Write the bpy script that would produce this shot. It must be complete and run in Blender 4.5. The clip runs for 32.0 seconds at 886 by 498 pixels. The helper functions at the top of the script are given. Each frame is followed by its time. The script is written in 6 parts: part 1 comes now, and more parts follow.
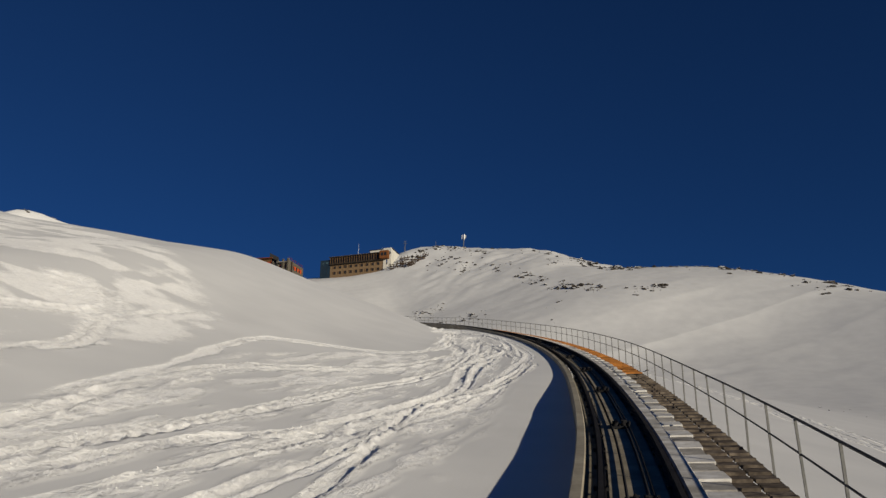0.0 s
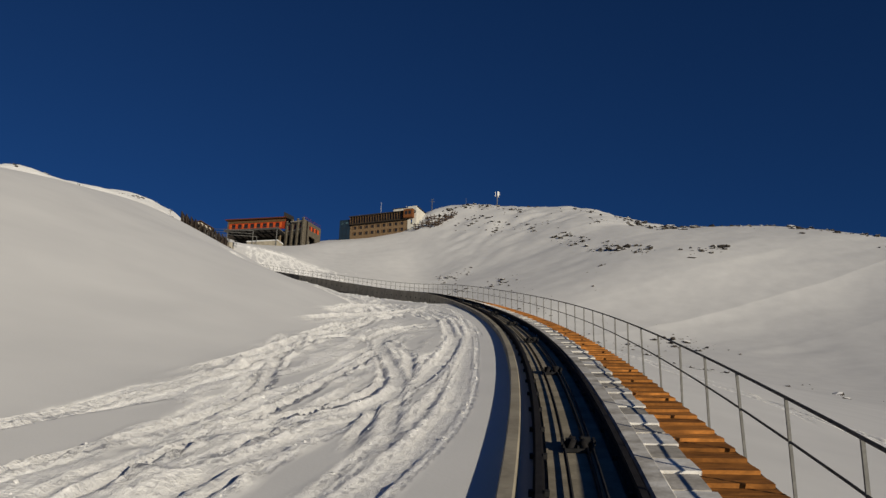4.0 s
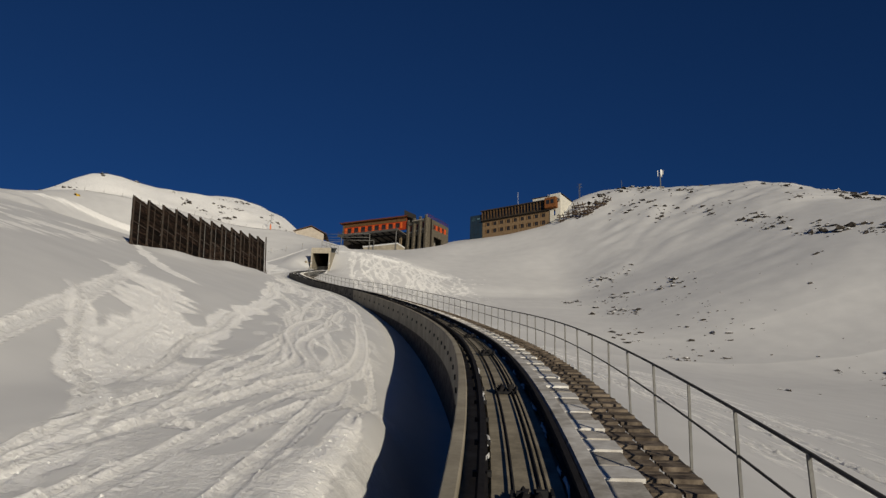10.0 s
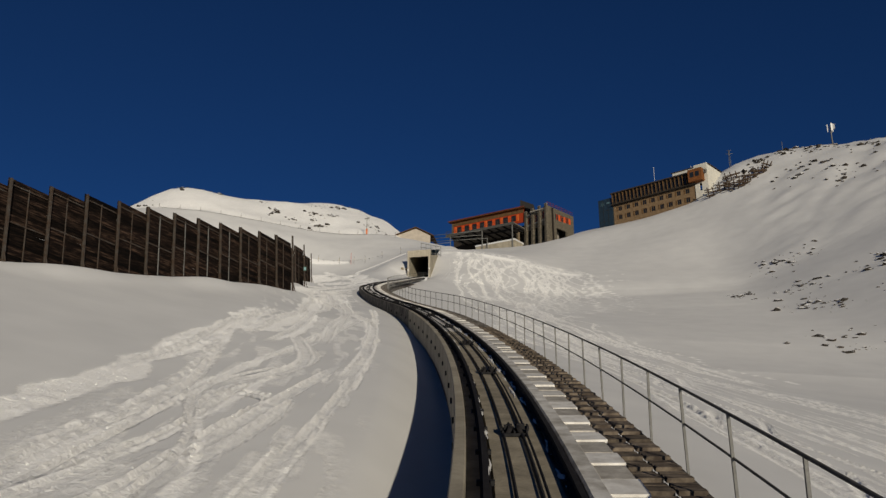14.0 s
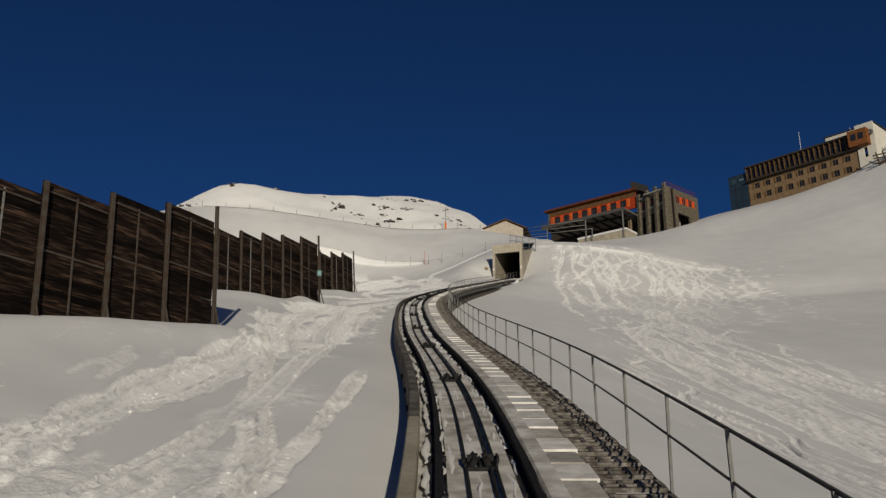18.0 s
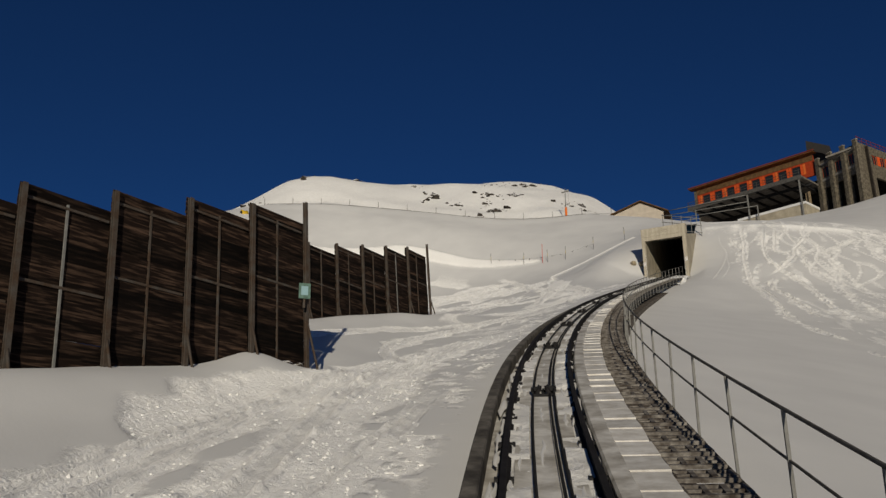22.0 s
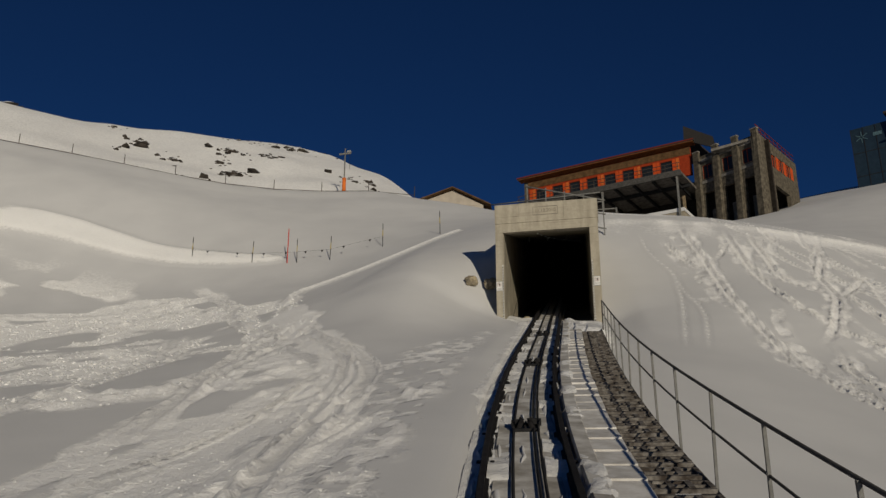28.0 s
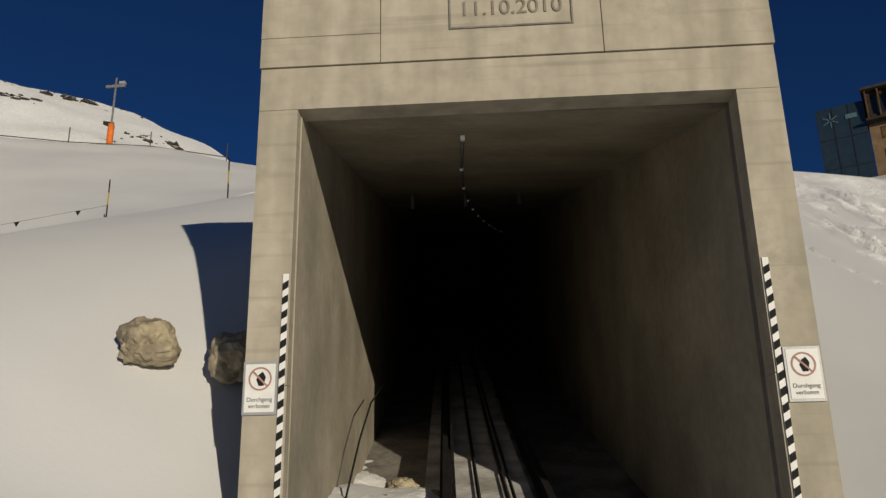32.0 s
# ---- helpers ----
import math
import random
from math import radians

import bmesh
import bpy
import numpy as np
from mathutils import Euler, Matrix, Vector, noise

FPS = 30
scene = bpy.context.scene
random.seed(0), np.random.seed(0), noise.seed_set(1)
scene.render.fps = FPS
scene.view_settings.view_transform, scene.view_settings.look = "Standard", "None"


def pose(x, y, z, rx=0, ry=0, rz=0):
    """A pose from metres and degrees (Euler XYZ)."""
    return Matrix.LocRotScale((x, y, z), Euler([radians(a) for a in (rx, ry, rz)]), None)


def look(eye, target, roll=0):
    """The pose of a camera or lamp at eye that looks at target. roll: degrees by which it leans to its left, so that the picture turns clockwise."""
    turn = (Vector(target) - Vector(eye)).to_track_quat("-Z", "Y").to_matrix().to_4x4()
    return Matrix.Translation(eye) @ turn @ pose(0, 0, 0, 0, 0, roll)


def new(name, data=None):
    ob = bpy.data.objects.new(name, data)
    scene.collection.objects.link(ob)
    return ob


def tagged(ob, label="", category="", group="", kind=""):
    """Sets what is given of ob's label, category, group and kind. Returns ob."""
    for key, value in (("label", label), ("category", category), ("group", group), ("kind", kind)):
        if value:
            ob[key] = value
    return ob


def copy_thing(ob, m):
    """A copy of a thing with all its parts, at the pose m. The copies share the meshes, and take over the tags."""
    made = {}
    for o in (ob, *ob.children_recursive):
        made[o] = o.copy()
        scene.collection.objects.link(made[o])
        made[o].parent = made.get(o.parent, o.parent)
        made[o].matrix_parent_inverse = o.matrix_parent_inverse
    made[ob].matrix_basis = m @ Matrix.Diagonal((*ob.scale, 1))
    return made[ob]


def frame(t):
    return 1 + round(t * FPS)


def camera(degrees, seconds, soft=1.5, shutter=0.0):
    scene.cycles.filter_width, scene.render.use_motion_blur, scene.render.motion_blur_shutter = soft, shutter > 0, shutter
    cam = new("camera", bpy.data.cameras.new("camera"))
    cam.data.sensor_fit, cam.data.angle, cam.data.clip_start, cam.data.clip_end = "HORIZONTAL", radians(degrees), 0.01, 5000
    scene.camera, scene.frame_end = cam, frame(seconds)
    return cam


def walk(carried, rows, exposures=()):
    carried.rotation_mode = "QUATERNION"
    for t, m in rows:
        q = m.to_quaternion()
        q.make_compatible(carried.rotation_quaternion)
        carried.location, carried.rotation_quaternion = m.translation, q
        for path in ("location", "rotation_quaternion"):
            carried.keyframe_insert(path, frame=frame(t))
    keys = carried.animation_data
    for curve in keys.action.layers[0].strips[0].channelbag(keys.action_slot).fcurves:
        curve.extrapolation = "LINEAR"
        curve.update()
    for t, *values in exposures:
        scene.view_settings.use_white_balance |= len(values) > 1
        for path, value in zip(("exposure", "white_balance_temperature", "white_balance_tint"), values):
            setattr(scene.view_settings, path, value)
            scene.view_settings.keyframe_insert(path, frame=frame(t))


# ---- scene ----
cam = camera(56.60, 32.0, soft=1.4)

# seconds, place, heading to the left of +y, tilt up, lean
PATH = [
    (0.0, -11.139, -47.890, -12.153, -8.44, 19.56, 0.20),
    (0.5, -9.884, -44.290, -11.155, -8.85, 18.92, 0.56),
    (1.0, -8.612, -40.691, -10.173, -9.28, 18.46, 1.00),
    (1.5, -7.331, -37.094, -9.188, -9.87, 18.23, 1.40),
    (2.0, -6.050, -33.497, -8.184, -10.36, 17.98, 1.57),
    (2.5, -4.796, -29.884, -7.161, -9.54, 17.62, 1.80),
    (3.0, -3.602, -26.240, -6.125, -7.03, 17.40, 2.17),
    (3.5, -2.481, -22.550, -5.068, -6.44, 17.22, 1.32),
    (4.0, -1.419, -18.808, -3.975, -5.15, 17.08, 1.24),
    (4.5, -0.443, -15.006, -2.853, -3.95, 17.13, 1.14),
    (5.0, 0.415, -11.140, -1.713, -2.91, 17.26, 0.93),
    (5.5, 1.173, -7.221, -0.552, -2.09, 17.39, 0.52),
    (6.0, 1.876, -3.264, 0.616, -1.12, 17.69, 0.34),
    (6.5, 2.564, 0.717, 1.775, -0.48, 17.77, -0.14),
    (7.0, 3.210, 4.718, 2.913, -0.00, 17.68, -1.04),
    (7.5, 3.772, 8.735, 4.043, 0.91, 17.54, -1.40),
    (8.0, 4.198, 12.764, 5.174, 1.83, 17.03, -1.26),
    (8.5, 4.521, 16.802, 6.302, 2.79, 16.74, -0.47),
    (9.0, 4.751, 20.855, 7.439, 3.90, 16.74, 0.41),
    (9.5, 4.889, 24.930, 8.596, 4.92, 16.81, 1.31),
    (10.0, 4.934, 29.029, 9.772, 6.33, 16.94, 1.66),
    (10.5, 4.885, 33.157, 10.957, 7.61, 17.12, 1.25),
    (11.0, 4.743, 37.316, 12.142, 9.06, 17.07, 0.99),
    (11.5, 4.507, 41.501, 13.320, 10.46, 16.79, 0.71),
    (12.0, 4.180, 45.704, 14.482, 12.04, 16.94, 0.42),
    (12.5, 3.762, 49.916, 15.621, 12.87, 17.02, -0.08),
    (13.0, 3.253, 54.128, 16.738, 13.61, 17.06, -0.31),
    (13.5, 2.653, 58.332, 17.838, 14.48, 17.03, -0.48),
    (14.0, 1.962, 62.517, 18.928, 15.63, 16.92, -0.11),
    (14.5, 1.179, 66.678, 20.016, 16.34, 16.63, 0.32),
    (15.0, 0.302, 70.808, 21.113, 17.21, 16.60, 0.15),
    (15.5, -0.670, 74.901, 22.231, 18.02, 16.71, -0.45),
    (16.0, -1.737, 78.956, 23.373, 18.84, 16.85, -1.03),
    (16.5, -2.897, 82.976, 24.538, 19.74, 16.94, -1.10),
    (17.0, -4.148, 86.964, 25.723, 20.55, 17.10, -1.06),
    (17.5, -5.488, 90.923, 26.921, 21.43, 17.19, -0.71),
    (18.0, -6.913, 94.859, 28.122, 22.63, 16.98, -0.10),
    (18.5, -8.420, 98.777, 29.316, 23.83, 16.67, 0.14),
    (19.0, -10.010, 102.676, 30.499, 24.86, 16.48, 0.37),
    (19.5, -11.686, 106.546, 31.675, 25.88, 16.27, 0.36),
    (20.0, -13.453, 110.377, 32.850, 27.03, 16.17, 0.28),
    (20.5, -15.304, 114.164, 34.025, 27.86, 16.06, 0.52),
    (21.0, -17.219, 117.912, 35.199, 29.44, 16.32, 0.61),
    (21.5, -19.175, 121.627, 36.371, 31.36, 16.73, -0.14),
    (22.0, -21.142, 125.322, 37.542, 30.78, 17.10, -0.62),
    (22.5, -23.069, 129.020, 38.721, 28.83, 17.23, -0.22),
    (23.0, -24.906, 132.743, 39.919, 27.93, 15.98, 0.58),
    (23.5, -26.623, 136.504, 41.135, 26.35, 16.16, -0.25),
    (24.0, -28.218, 140.296, 42.356, 24.79, 16.58, -1.47),
    (24.5, -29.697, 144.107, 43.564, 23.54, 16.76, -2.19),
    (25.0, -31.068, 147.926, 44.747, 22.31, 16.74, -1.91),
    (25.5, -32.347, 151.741, 45.900, 20.86, 16.67, -1.54),
    (26.0, -33.552, 155.536, 47.019, 19.61, 16.73, -1.34),
    (26.5, -34.693, 159.300, 48.103, 18.44, 16.84, -0.86),
    (27.0, -35.765, 163.029, 49.163, 17.31, 16.94, -0.38),
    (27.5, -36.760, 166.718, 50.209, 16.17, 16.99, -0.13),
    (28.0, -37.673, 170.363, 51.250, 15.37, 17.16, 0.02),
    (28.5, -38.503, 173.960, 52.283, 13.95, 17.09, -0.16),
    (29.0, -39.249, 177.505, 53.306, 12.66, 17.04, -0.03),
    (29.5, -39.912, 180.996, 54.316, 11.46, 17.01, 0.13),
    (30.0, -40.500, 184.431, 55.312, 10.19, 17.20, 0.15),
    (30.5, -41.022, 187.807, 56.296, 9.04, 17.36, -0.42),
    (31.0, -41.483, 191.124, 57.267, 8.15, 17.46, -0.83),
    (31.5, -41.884, 194.381, 58.225, 7.18, 17.53, -1.00),
    (32.0, -42.262, 197.576, 59.171, 6.07, 17.53, -1.00),
]
walk(cam, [(t, pose(x, y, z, 90 + tilt, 0, turn) @ pose(0, 0, 0, 0, 0, lean)) for t, x, y, z, turn, tilt, lean in PATH],
     exposures=[(0, -0.12), (6, -0.2), (11, -0.3), (19, -0.45), (25, -0.57), (28, -0.80), (30, -0.76), (31, -0.64), (31.5, -0.50), (32, -0.36)])

# ---- light ----
SUN_TURN, SUN_UP = 31.0, 8.0
world = bpy.data.worlds.new("world")
scene.world = world
world.use_nodes = True
_n, _l = world.node_tree.nodes, world.node_tree.links
_sky = _n.new("ShaderNodeTexSky")
_sky.sky_type, _sky.sun_disc = "NISHITA", False
_sky.sun_elevation, _sky.sun_rotation = radians(SUN_UP), radians(180 - SUN_TURN)
_sky.altitude, _sky.air_density, _sky.dust_density, _sky.ozone_density = 2600, 0.7, 0.0, 6.0
_n["Background"].inputs["Strength"].default_value = 0.054
_l.new(_sky.outputs["Color"], _n["Background"].inputs["Color"])
_sun = bpy.data.lights.new("sun", "SUN")
_sun.energy, _sun.angle, _sun.color = 4.2, radians(0.53), (1.0, 0.89, 0.69)
sun = new("sun", _sun)
_a, _b = radians(SUN_TURN), radians(SUN_UP)
_way = Vector((-math.sin(_a) * math.cos(_b), math.cos(_a) * math.cos(_b), -math.sin(_b)))
sun.matrix_world = look(Vector((0, 0, 60)) - 80 * _way, Vector((0, 0, 60)))


# ---- materials ----
def mat(name, color, rough=0.7, metal=0.0, vary=0.15, scale=3.0, bump=0.2, bump_scale=20.0, color2=None, vary_each=0.0, stretch=None):
    """A painted or mineral surface: base colour varied at two scales, fine relief."""
    if rough > 0.3 and max(color) < 0.3:
        rough = max(rough, 0.85)
    m = bpy.data.materials.new(name)
    m.use_nodes = True
    n, l = m.node_tree.nodes, m.node_tree.links
    b = n["Principled BSDF"]
    b.inputs["Roughness"].default_value, b.inputs["Metallic"].default_value = rough, metal
    b.inputs["Specular IOR Level"].default_value = 0.5 if rough < 0.3 else 0.15
    co = n.new("ShaderNodeTexCoord")
    big, small = n.new("ShaderNodeTexNoise"), n.new("ShaderNodeTexNoise")
    big.inputs["Scale"].default_value, small.inputs["Scale"].default_value = scale, bump_scale
    big.inputs["Detail"].default_value, small.inputs["Detail"].default_value = 5, 6
    where = co.outputs["Object"]
    if stretch:
        mp = n.new("ShaderNodeMapping")
        mp.inputs["Scale"].default_value = stretch
        l.new(where, mp.inputs["Vector"])
        where = mp.outputs["Vector"]
    if vary_each:
        own, far, add = n.new("ShaderNodeObjectInfo"), n.new("ShaderNodeVectorMath"), n.new("ShaderNodeVectorMath")
        far.operation, add.operation = "SCALE", "ADD"
        far.inputs[0].default_value = (61.0, 37.0, 83.0)
        l.new(own.outputs["Random"], far.inputs["Scale"])
        l.new(where, add.inputs[0])
        l.new(far.outputs["Vector"], add.inputs[1])
        where = add.outputs["Vector"]
    for t in (big, small):
        l.new(where, t.inputs["Vector"])
    ramp = n.new("ShaderNodeValToRGB")
    c2 = color2 or tuple(c * (1 - 2 * vary) for c in color)
    ramp.color_ramp.elements[0].position, ramp.color_ramp.elements[1].position = 0.35, 0.68
    ramp.color_ramp.elements[0].color, ramp.color_ramp.elements[1].color = (*c2, 1), (*color, 1)
    l.new(big.outputs["Fac"], ramp.inputs["Fac"])
    mix = n.new("ShaderNodeMixRGB")
    mix.blend_type, mix.inputs["Fac"].default_value = "OVERLAY", min(1.0, vary * 1.5)
    l.new(ramp.outputs["Color"], mix.inputs["Color1"])
    l.new(small.outputs["Fac"], mix.inputs["Color2"])
    last = mix.outputs["Color"]
    if vary_each:
        info, bc = n.new("ShaderNodeObjectInfo"), n.new("ShaderNodeHueSaturation")
        rng = n.new("ShaderNodeMapRange")
        rng.inputs["To Min"].default_value, rng.inputs["To Max"].default_value = 1 - vary_each, 1 + vary_each
        l.new(info.outputs["Random"], rng.inputs["Value"])
        l.new(rng.outputs["Result"], bc.inputs["Value"])
        l.new(last, bc.inputs["Color"])
        last = bc.outputs["Color"]
    l.new(last, b.inputs["Base Color"])
    bp = n.new("ShaderNodeBump")
    bp.inputs["Strength"].default_value, bp.inputs["Distance"].default_value = bump, 0.02
    l.new(small.outputs["Fac"], bp.inputs["Height"])
    l.new(bp.outputs["Normal"], b.inputs["Normal"])
    return m


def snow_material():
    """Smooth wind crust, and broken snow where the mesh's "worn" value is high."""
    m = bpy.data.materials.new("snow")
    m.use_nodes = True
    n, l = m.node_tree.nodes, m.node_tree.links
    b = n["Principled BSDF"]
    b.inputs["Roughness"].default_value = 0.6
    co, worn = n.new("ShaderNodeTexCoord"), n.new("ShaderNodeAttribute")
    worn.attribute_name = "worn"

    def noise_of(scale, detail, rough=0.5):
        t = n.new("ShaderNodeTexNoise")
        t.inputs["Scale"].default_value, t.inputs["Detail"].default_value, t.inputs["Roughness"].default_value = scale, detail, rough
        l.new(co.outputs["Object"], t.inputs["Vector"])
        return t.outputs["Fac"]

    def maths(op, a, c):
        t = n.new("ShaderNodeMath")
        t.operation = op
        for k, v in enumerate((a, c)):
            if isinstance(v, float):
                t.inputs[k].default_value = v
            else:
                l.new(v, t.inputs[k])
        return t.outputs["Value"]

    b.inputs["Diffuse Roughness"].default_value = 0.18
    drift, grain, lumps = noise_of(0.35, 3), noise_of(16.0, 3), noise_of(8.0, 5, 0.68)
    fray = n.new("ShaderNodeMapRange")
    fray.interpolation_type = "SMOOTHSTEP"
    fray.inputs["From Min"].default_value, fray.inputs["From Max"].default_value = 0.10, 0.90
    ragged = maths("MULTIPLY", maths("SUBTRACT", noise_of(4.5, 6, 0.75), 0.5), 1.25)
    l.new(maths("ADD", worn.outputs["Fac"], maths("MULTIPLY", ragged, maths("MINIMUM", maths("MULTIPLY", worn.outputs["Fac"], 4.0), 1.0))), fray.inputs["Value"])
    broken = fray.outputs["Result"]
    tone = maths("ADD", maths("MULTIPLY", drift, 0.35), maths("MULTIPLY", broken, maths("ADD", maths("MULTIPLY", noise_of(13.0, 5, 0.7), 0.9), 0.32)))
    # crust darker, broken snow lighter: sun caught by its facets put into the colour
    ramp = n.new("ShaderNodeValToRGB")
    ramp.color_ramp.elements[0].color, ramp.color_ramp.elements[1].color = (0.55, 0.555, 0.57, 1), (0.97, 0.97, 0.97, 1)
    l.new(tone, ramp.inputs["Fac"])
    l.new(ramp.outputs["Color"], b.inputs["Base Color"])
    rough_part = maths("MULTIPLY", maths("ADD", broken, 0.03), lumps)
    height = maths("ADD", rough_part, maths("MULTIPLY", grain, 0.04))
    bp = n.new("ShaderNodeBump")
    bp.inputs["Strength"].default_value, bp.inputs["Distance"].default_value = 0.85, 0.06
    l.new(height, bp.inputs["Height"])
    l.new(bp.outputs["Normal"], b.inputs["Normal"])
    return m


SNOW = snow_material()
CRUMB = mat("loose_snow", (0.90, 0.90, 0.90), 0.7, 0, 0.03, 6, 0.1, 20, (0.78, 0.785, 0.795))
CONCRETE = mat("concrete", (0.40, 0.36, 0.285), 0.85, 0, 0.16, 0.9, 0.35, 9)
PORTAL_CONCRETE = mat("shuttered_concrete", (0.45, 0.41, 0.335), 0.85, 0, 0.14, 2.2, 0.3, 7, (0.33, 0.30, 0.24))
_pn, _pl = PORTAL_CONCRETE.node_tree.nodes, PORTAL_CONCRETE.node_tree.links
_map = _pn.new("ShaderNodeMapping")
_map.inputs["Scale"].default_value = (1.6, 1.6, 0.22)
_pl.new(_pn["Texture Coordinate"].outputs["Object"], _map.inputs["Vector"])
_pl.new(_map.outputs["Vector"], _pn["Noise Texture"].inputs["Vector"])
# board marks, rain streaks and dark blotches left by the formwork
_marks, _spots, _board, _drop, _dark, _blot = (_pn.new("ShaderNodeTexNoise"), _pn.new("ShaderNodeTexNoise"), _pn.new("ShaderNodeMapping"), _pn.new("ShaderNodeMapRange"), _pn.new("ShaderNodeMixRGB"), _pn.new("ShaderNodeMapRange"))
_marks.inputs["Scale"].default_value, _marks.inputs["Detail"].default_value = 2.0, 5
_spots.inputs["Scale"].default_value, _spots.inputs["Detail"].default_value, _spots.inputs["Roughness"].default_value = 1.1, 9, 0.72
_board.inputs["Scale"].default_value = (0.25, 0.25, 7.0)
_drop.inputs["From Min"].default_value, _drop.inputs["From Max"].default_value, _drop.inputs["To Max"].default_value = 0.54, 0.70, 0.30
_blot.inputs["From Min"].default_value, _blot.inputs["From Max"].default_value, _blot.inputs["To Max"].default_value = 0.55, 0.68, 0.38
_pl.new(_pn["Texture Coordinate"].outputs["Object"], _board.inputs["Vector"])
_pl.new(_pn["Texture Coordinate"].outputs["Object"], _spots.inputs["Vector"])
_pl.new(_board.outputs["Vector"], _marks.inputs["Vector"])
_pl.new(_marks.outputs["Fac"], _drop.inputs["Value"])
_pl.new(_spots.outputs["Fac"], _blot.inputs["Value"])
_most = _pn.new("ShaderNodeMath")
_most.operation = "MAXIMUM"
_pl.new(_drop.outputs["Result"], _most.inputs[0])
_pl.new(_blot.outputs["Result"], _most.inputs[1])
_dark.inputs["Color2"].default_value = (0.17, 0.15, 0.12, 1)
_pl.new(_most.outputs["Value"], _dark.inputs["Fac"])
_pl.new(_pn["Mix (Legacy)"].outputs["Color"], _dark.inputs["Color1"])
_pl.new(_dark.outputs["Color"], _pn["Principled BSDF"].inputs["Base Color"])
OLD_CONCRETE = mat("old_concrete", (0.30, 0.28, 0.25), 0.9, 0, 0.25, 1.5, 0.4, 12)
STEEL = mat("dark_steel", (0.035, 0.035, 0.038), 0.65, 0.3, 0.2, 4, 0.15, 30)
GALV = mat("galvanised_steel", (0.24, 0.24, 0.235), 0.55, 0.3, 0.15, 5, 0.1, 40)
WOOD = mat("weathered_planks", (0.075, 0.047, 0.033), 0.9, 0, 0.3, 3, 0.4, 25, (0.007, 0.004, 0.003), 0.85, (0.45, 1.0, 5.0))
WOOD.node_tree.nodes["Color Ramp"].color_ramp.elements[0].position = 0.48
WOOD.node_tree.nodes["Color Ramp"].color_ramp.elements[1].position = 0.78
WOOD.node_tree.nodes["Principled BSDF"].inputs["Specular IOR Level"].default_value = 0.12
RAKE = mat("old_logs", (0.10, 0.07, 0.05), 0.9, 0, 0.3, 3, 0.3, 20)
ORANGE = mat("orange_paint", (0.62, 0.09, 0.02), 0.6, 0, 0.12, 3, 0.1, 20)
STONE = mat("stone_facing", (0.155, 0.135, 0.105), 0.9, 0, 0.3, 2.5, 0.5, 8)
OCHRE = mat("ochre_wall", (0.23, 0.155, 0.09), 0.85, 0, 0.15, 1.5, 0.2, 12)
ROCK = mat("rock", (0.075, 0.063, 0.054), 0.9, 0, 0.3, 1.5, 0.6, 6, (0.02, 0.018, 0.016))
GLASS = mat("dark_glass", (0.02, 0.025, 0.03), 0.08, 0, 0.1, 3, 0.02, 5)

MASONRY = mat("dark_masonry", (0.17, 0.15, 0.13), 0.9, 0, 0.35, 3.0, 0.7, 7, (0.06, 0.05, 0.045))
SLAB = mat("beige_slab", (0.36, 0.32, 0.25), 0.85, 0, 0.2, 2.0, 0.25, 18)
RAIL = mat("rail_steel", (0.03, 0.028, 0.03), 0.55, 0.4, 0.2, 6, 0.1, 40)
GRATE = mat("weathered_grating", (0.22, 0.18, 0.14), 0.75, 0.2, 0.3, 5, 0.3, 30, (0.07, 0.055, 0.045), 0.3)
FROST = mat("rimed_grating", (0.22, 0.205, 0.19), 0.8, 0, 0.4, 7, 0.4, 25, (0.05, 0.04, 0.034), 0.3)
DARK_BEAM = mat("weathered_edge_beam", (0.19, 0.175, 0.155), 0.9, 0, 0.35, 2.2, 0.5, 9, (0.06, 0.055, 0.05))
PLANK = mat("new_planks", (0.50, 0.20, 0.045), 0.75, 0, 0.3, 4, 0.3, 25, (0.20, 0.08, 0.02), 0.35, (0.6, 3.0, 1.0))
PLATE = mat("snowed_plate", (0.80, 0.79, 0.77), 0.85, 0, 0.12, 4, 0.25, 20, (0.58, 0.56, 0.53), 0.12)
BARE_PLATE = mat("bare_plate", (0.50, 0.475, 0.44), 0.85, 0, 0.2, 4, 0.25, 20, (0.33, 0.31, 0.28), 0.25)
SNOWY_SLAB = mat("snowy_concrete", (0.74, 0.73, 0.71), 0.8, 0, 0.15, 2.2, 0.4, 12, (0.36, 0.34, 0.31))
HANDRAIL = mat("handrail_paint", (0.13, 0.125, 0.12), 0.5, 0.5, 0.2, 6, 0.1, 40)
FENCE_STEEL = mat("rusty_post", (0.10, 0.092, 0.085), 0.7, 0.4, 0.25, 4, 0.3, 25, (0.08, 0.055, 0.04))
DATE = mat("cast_letters", (0.25, 0.225, 0.185), 0.9, 0, 0.1, 6, 0.1, 20)
SIGN_WHITE = mat("sign_white", (0.78, 0.78, 0.76), 0.5, 0, 0.05, 8, 0.02, 30)
SIGN_FRAME = mat("sign_grey", (0.38, 0.39, 0.40), 0.5, 0.2, 0.08, 8, 0.02, 30)
SIGN_RED = mat("sign_red", (0.62, 0.05, 0.03), 0.5, 0, 0.08, 8, 0.02, 30)
FADED_RED = mat("faded_red", (0.42, 0.24, 0.21), 0.6, 0, 0.08, 8, 0.02, 30)
BLACK = mat("black_paint", (0.02, 0.02, 0.02), 0.6, 0, 0.1, 8, 0.05, 30)
_rn, _rl = ROCK.node_tree.nodes, ROCK.node_tree.links
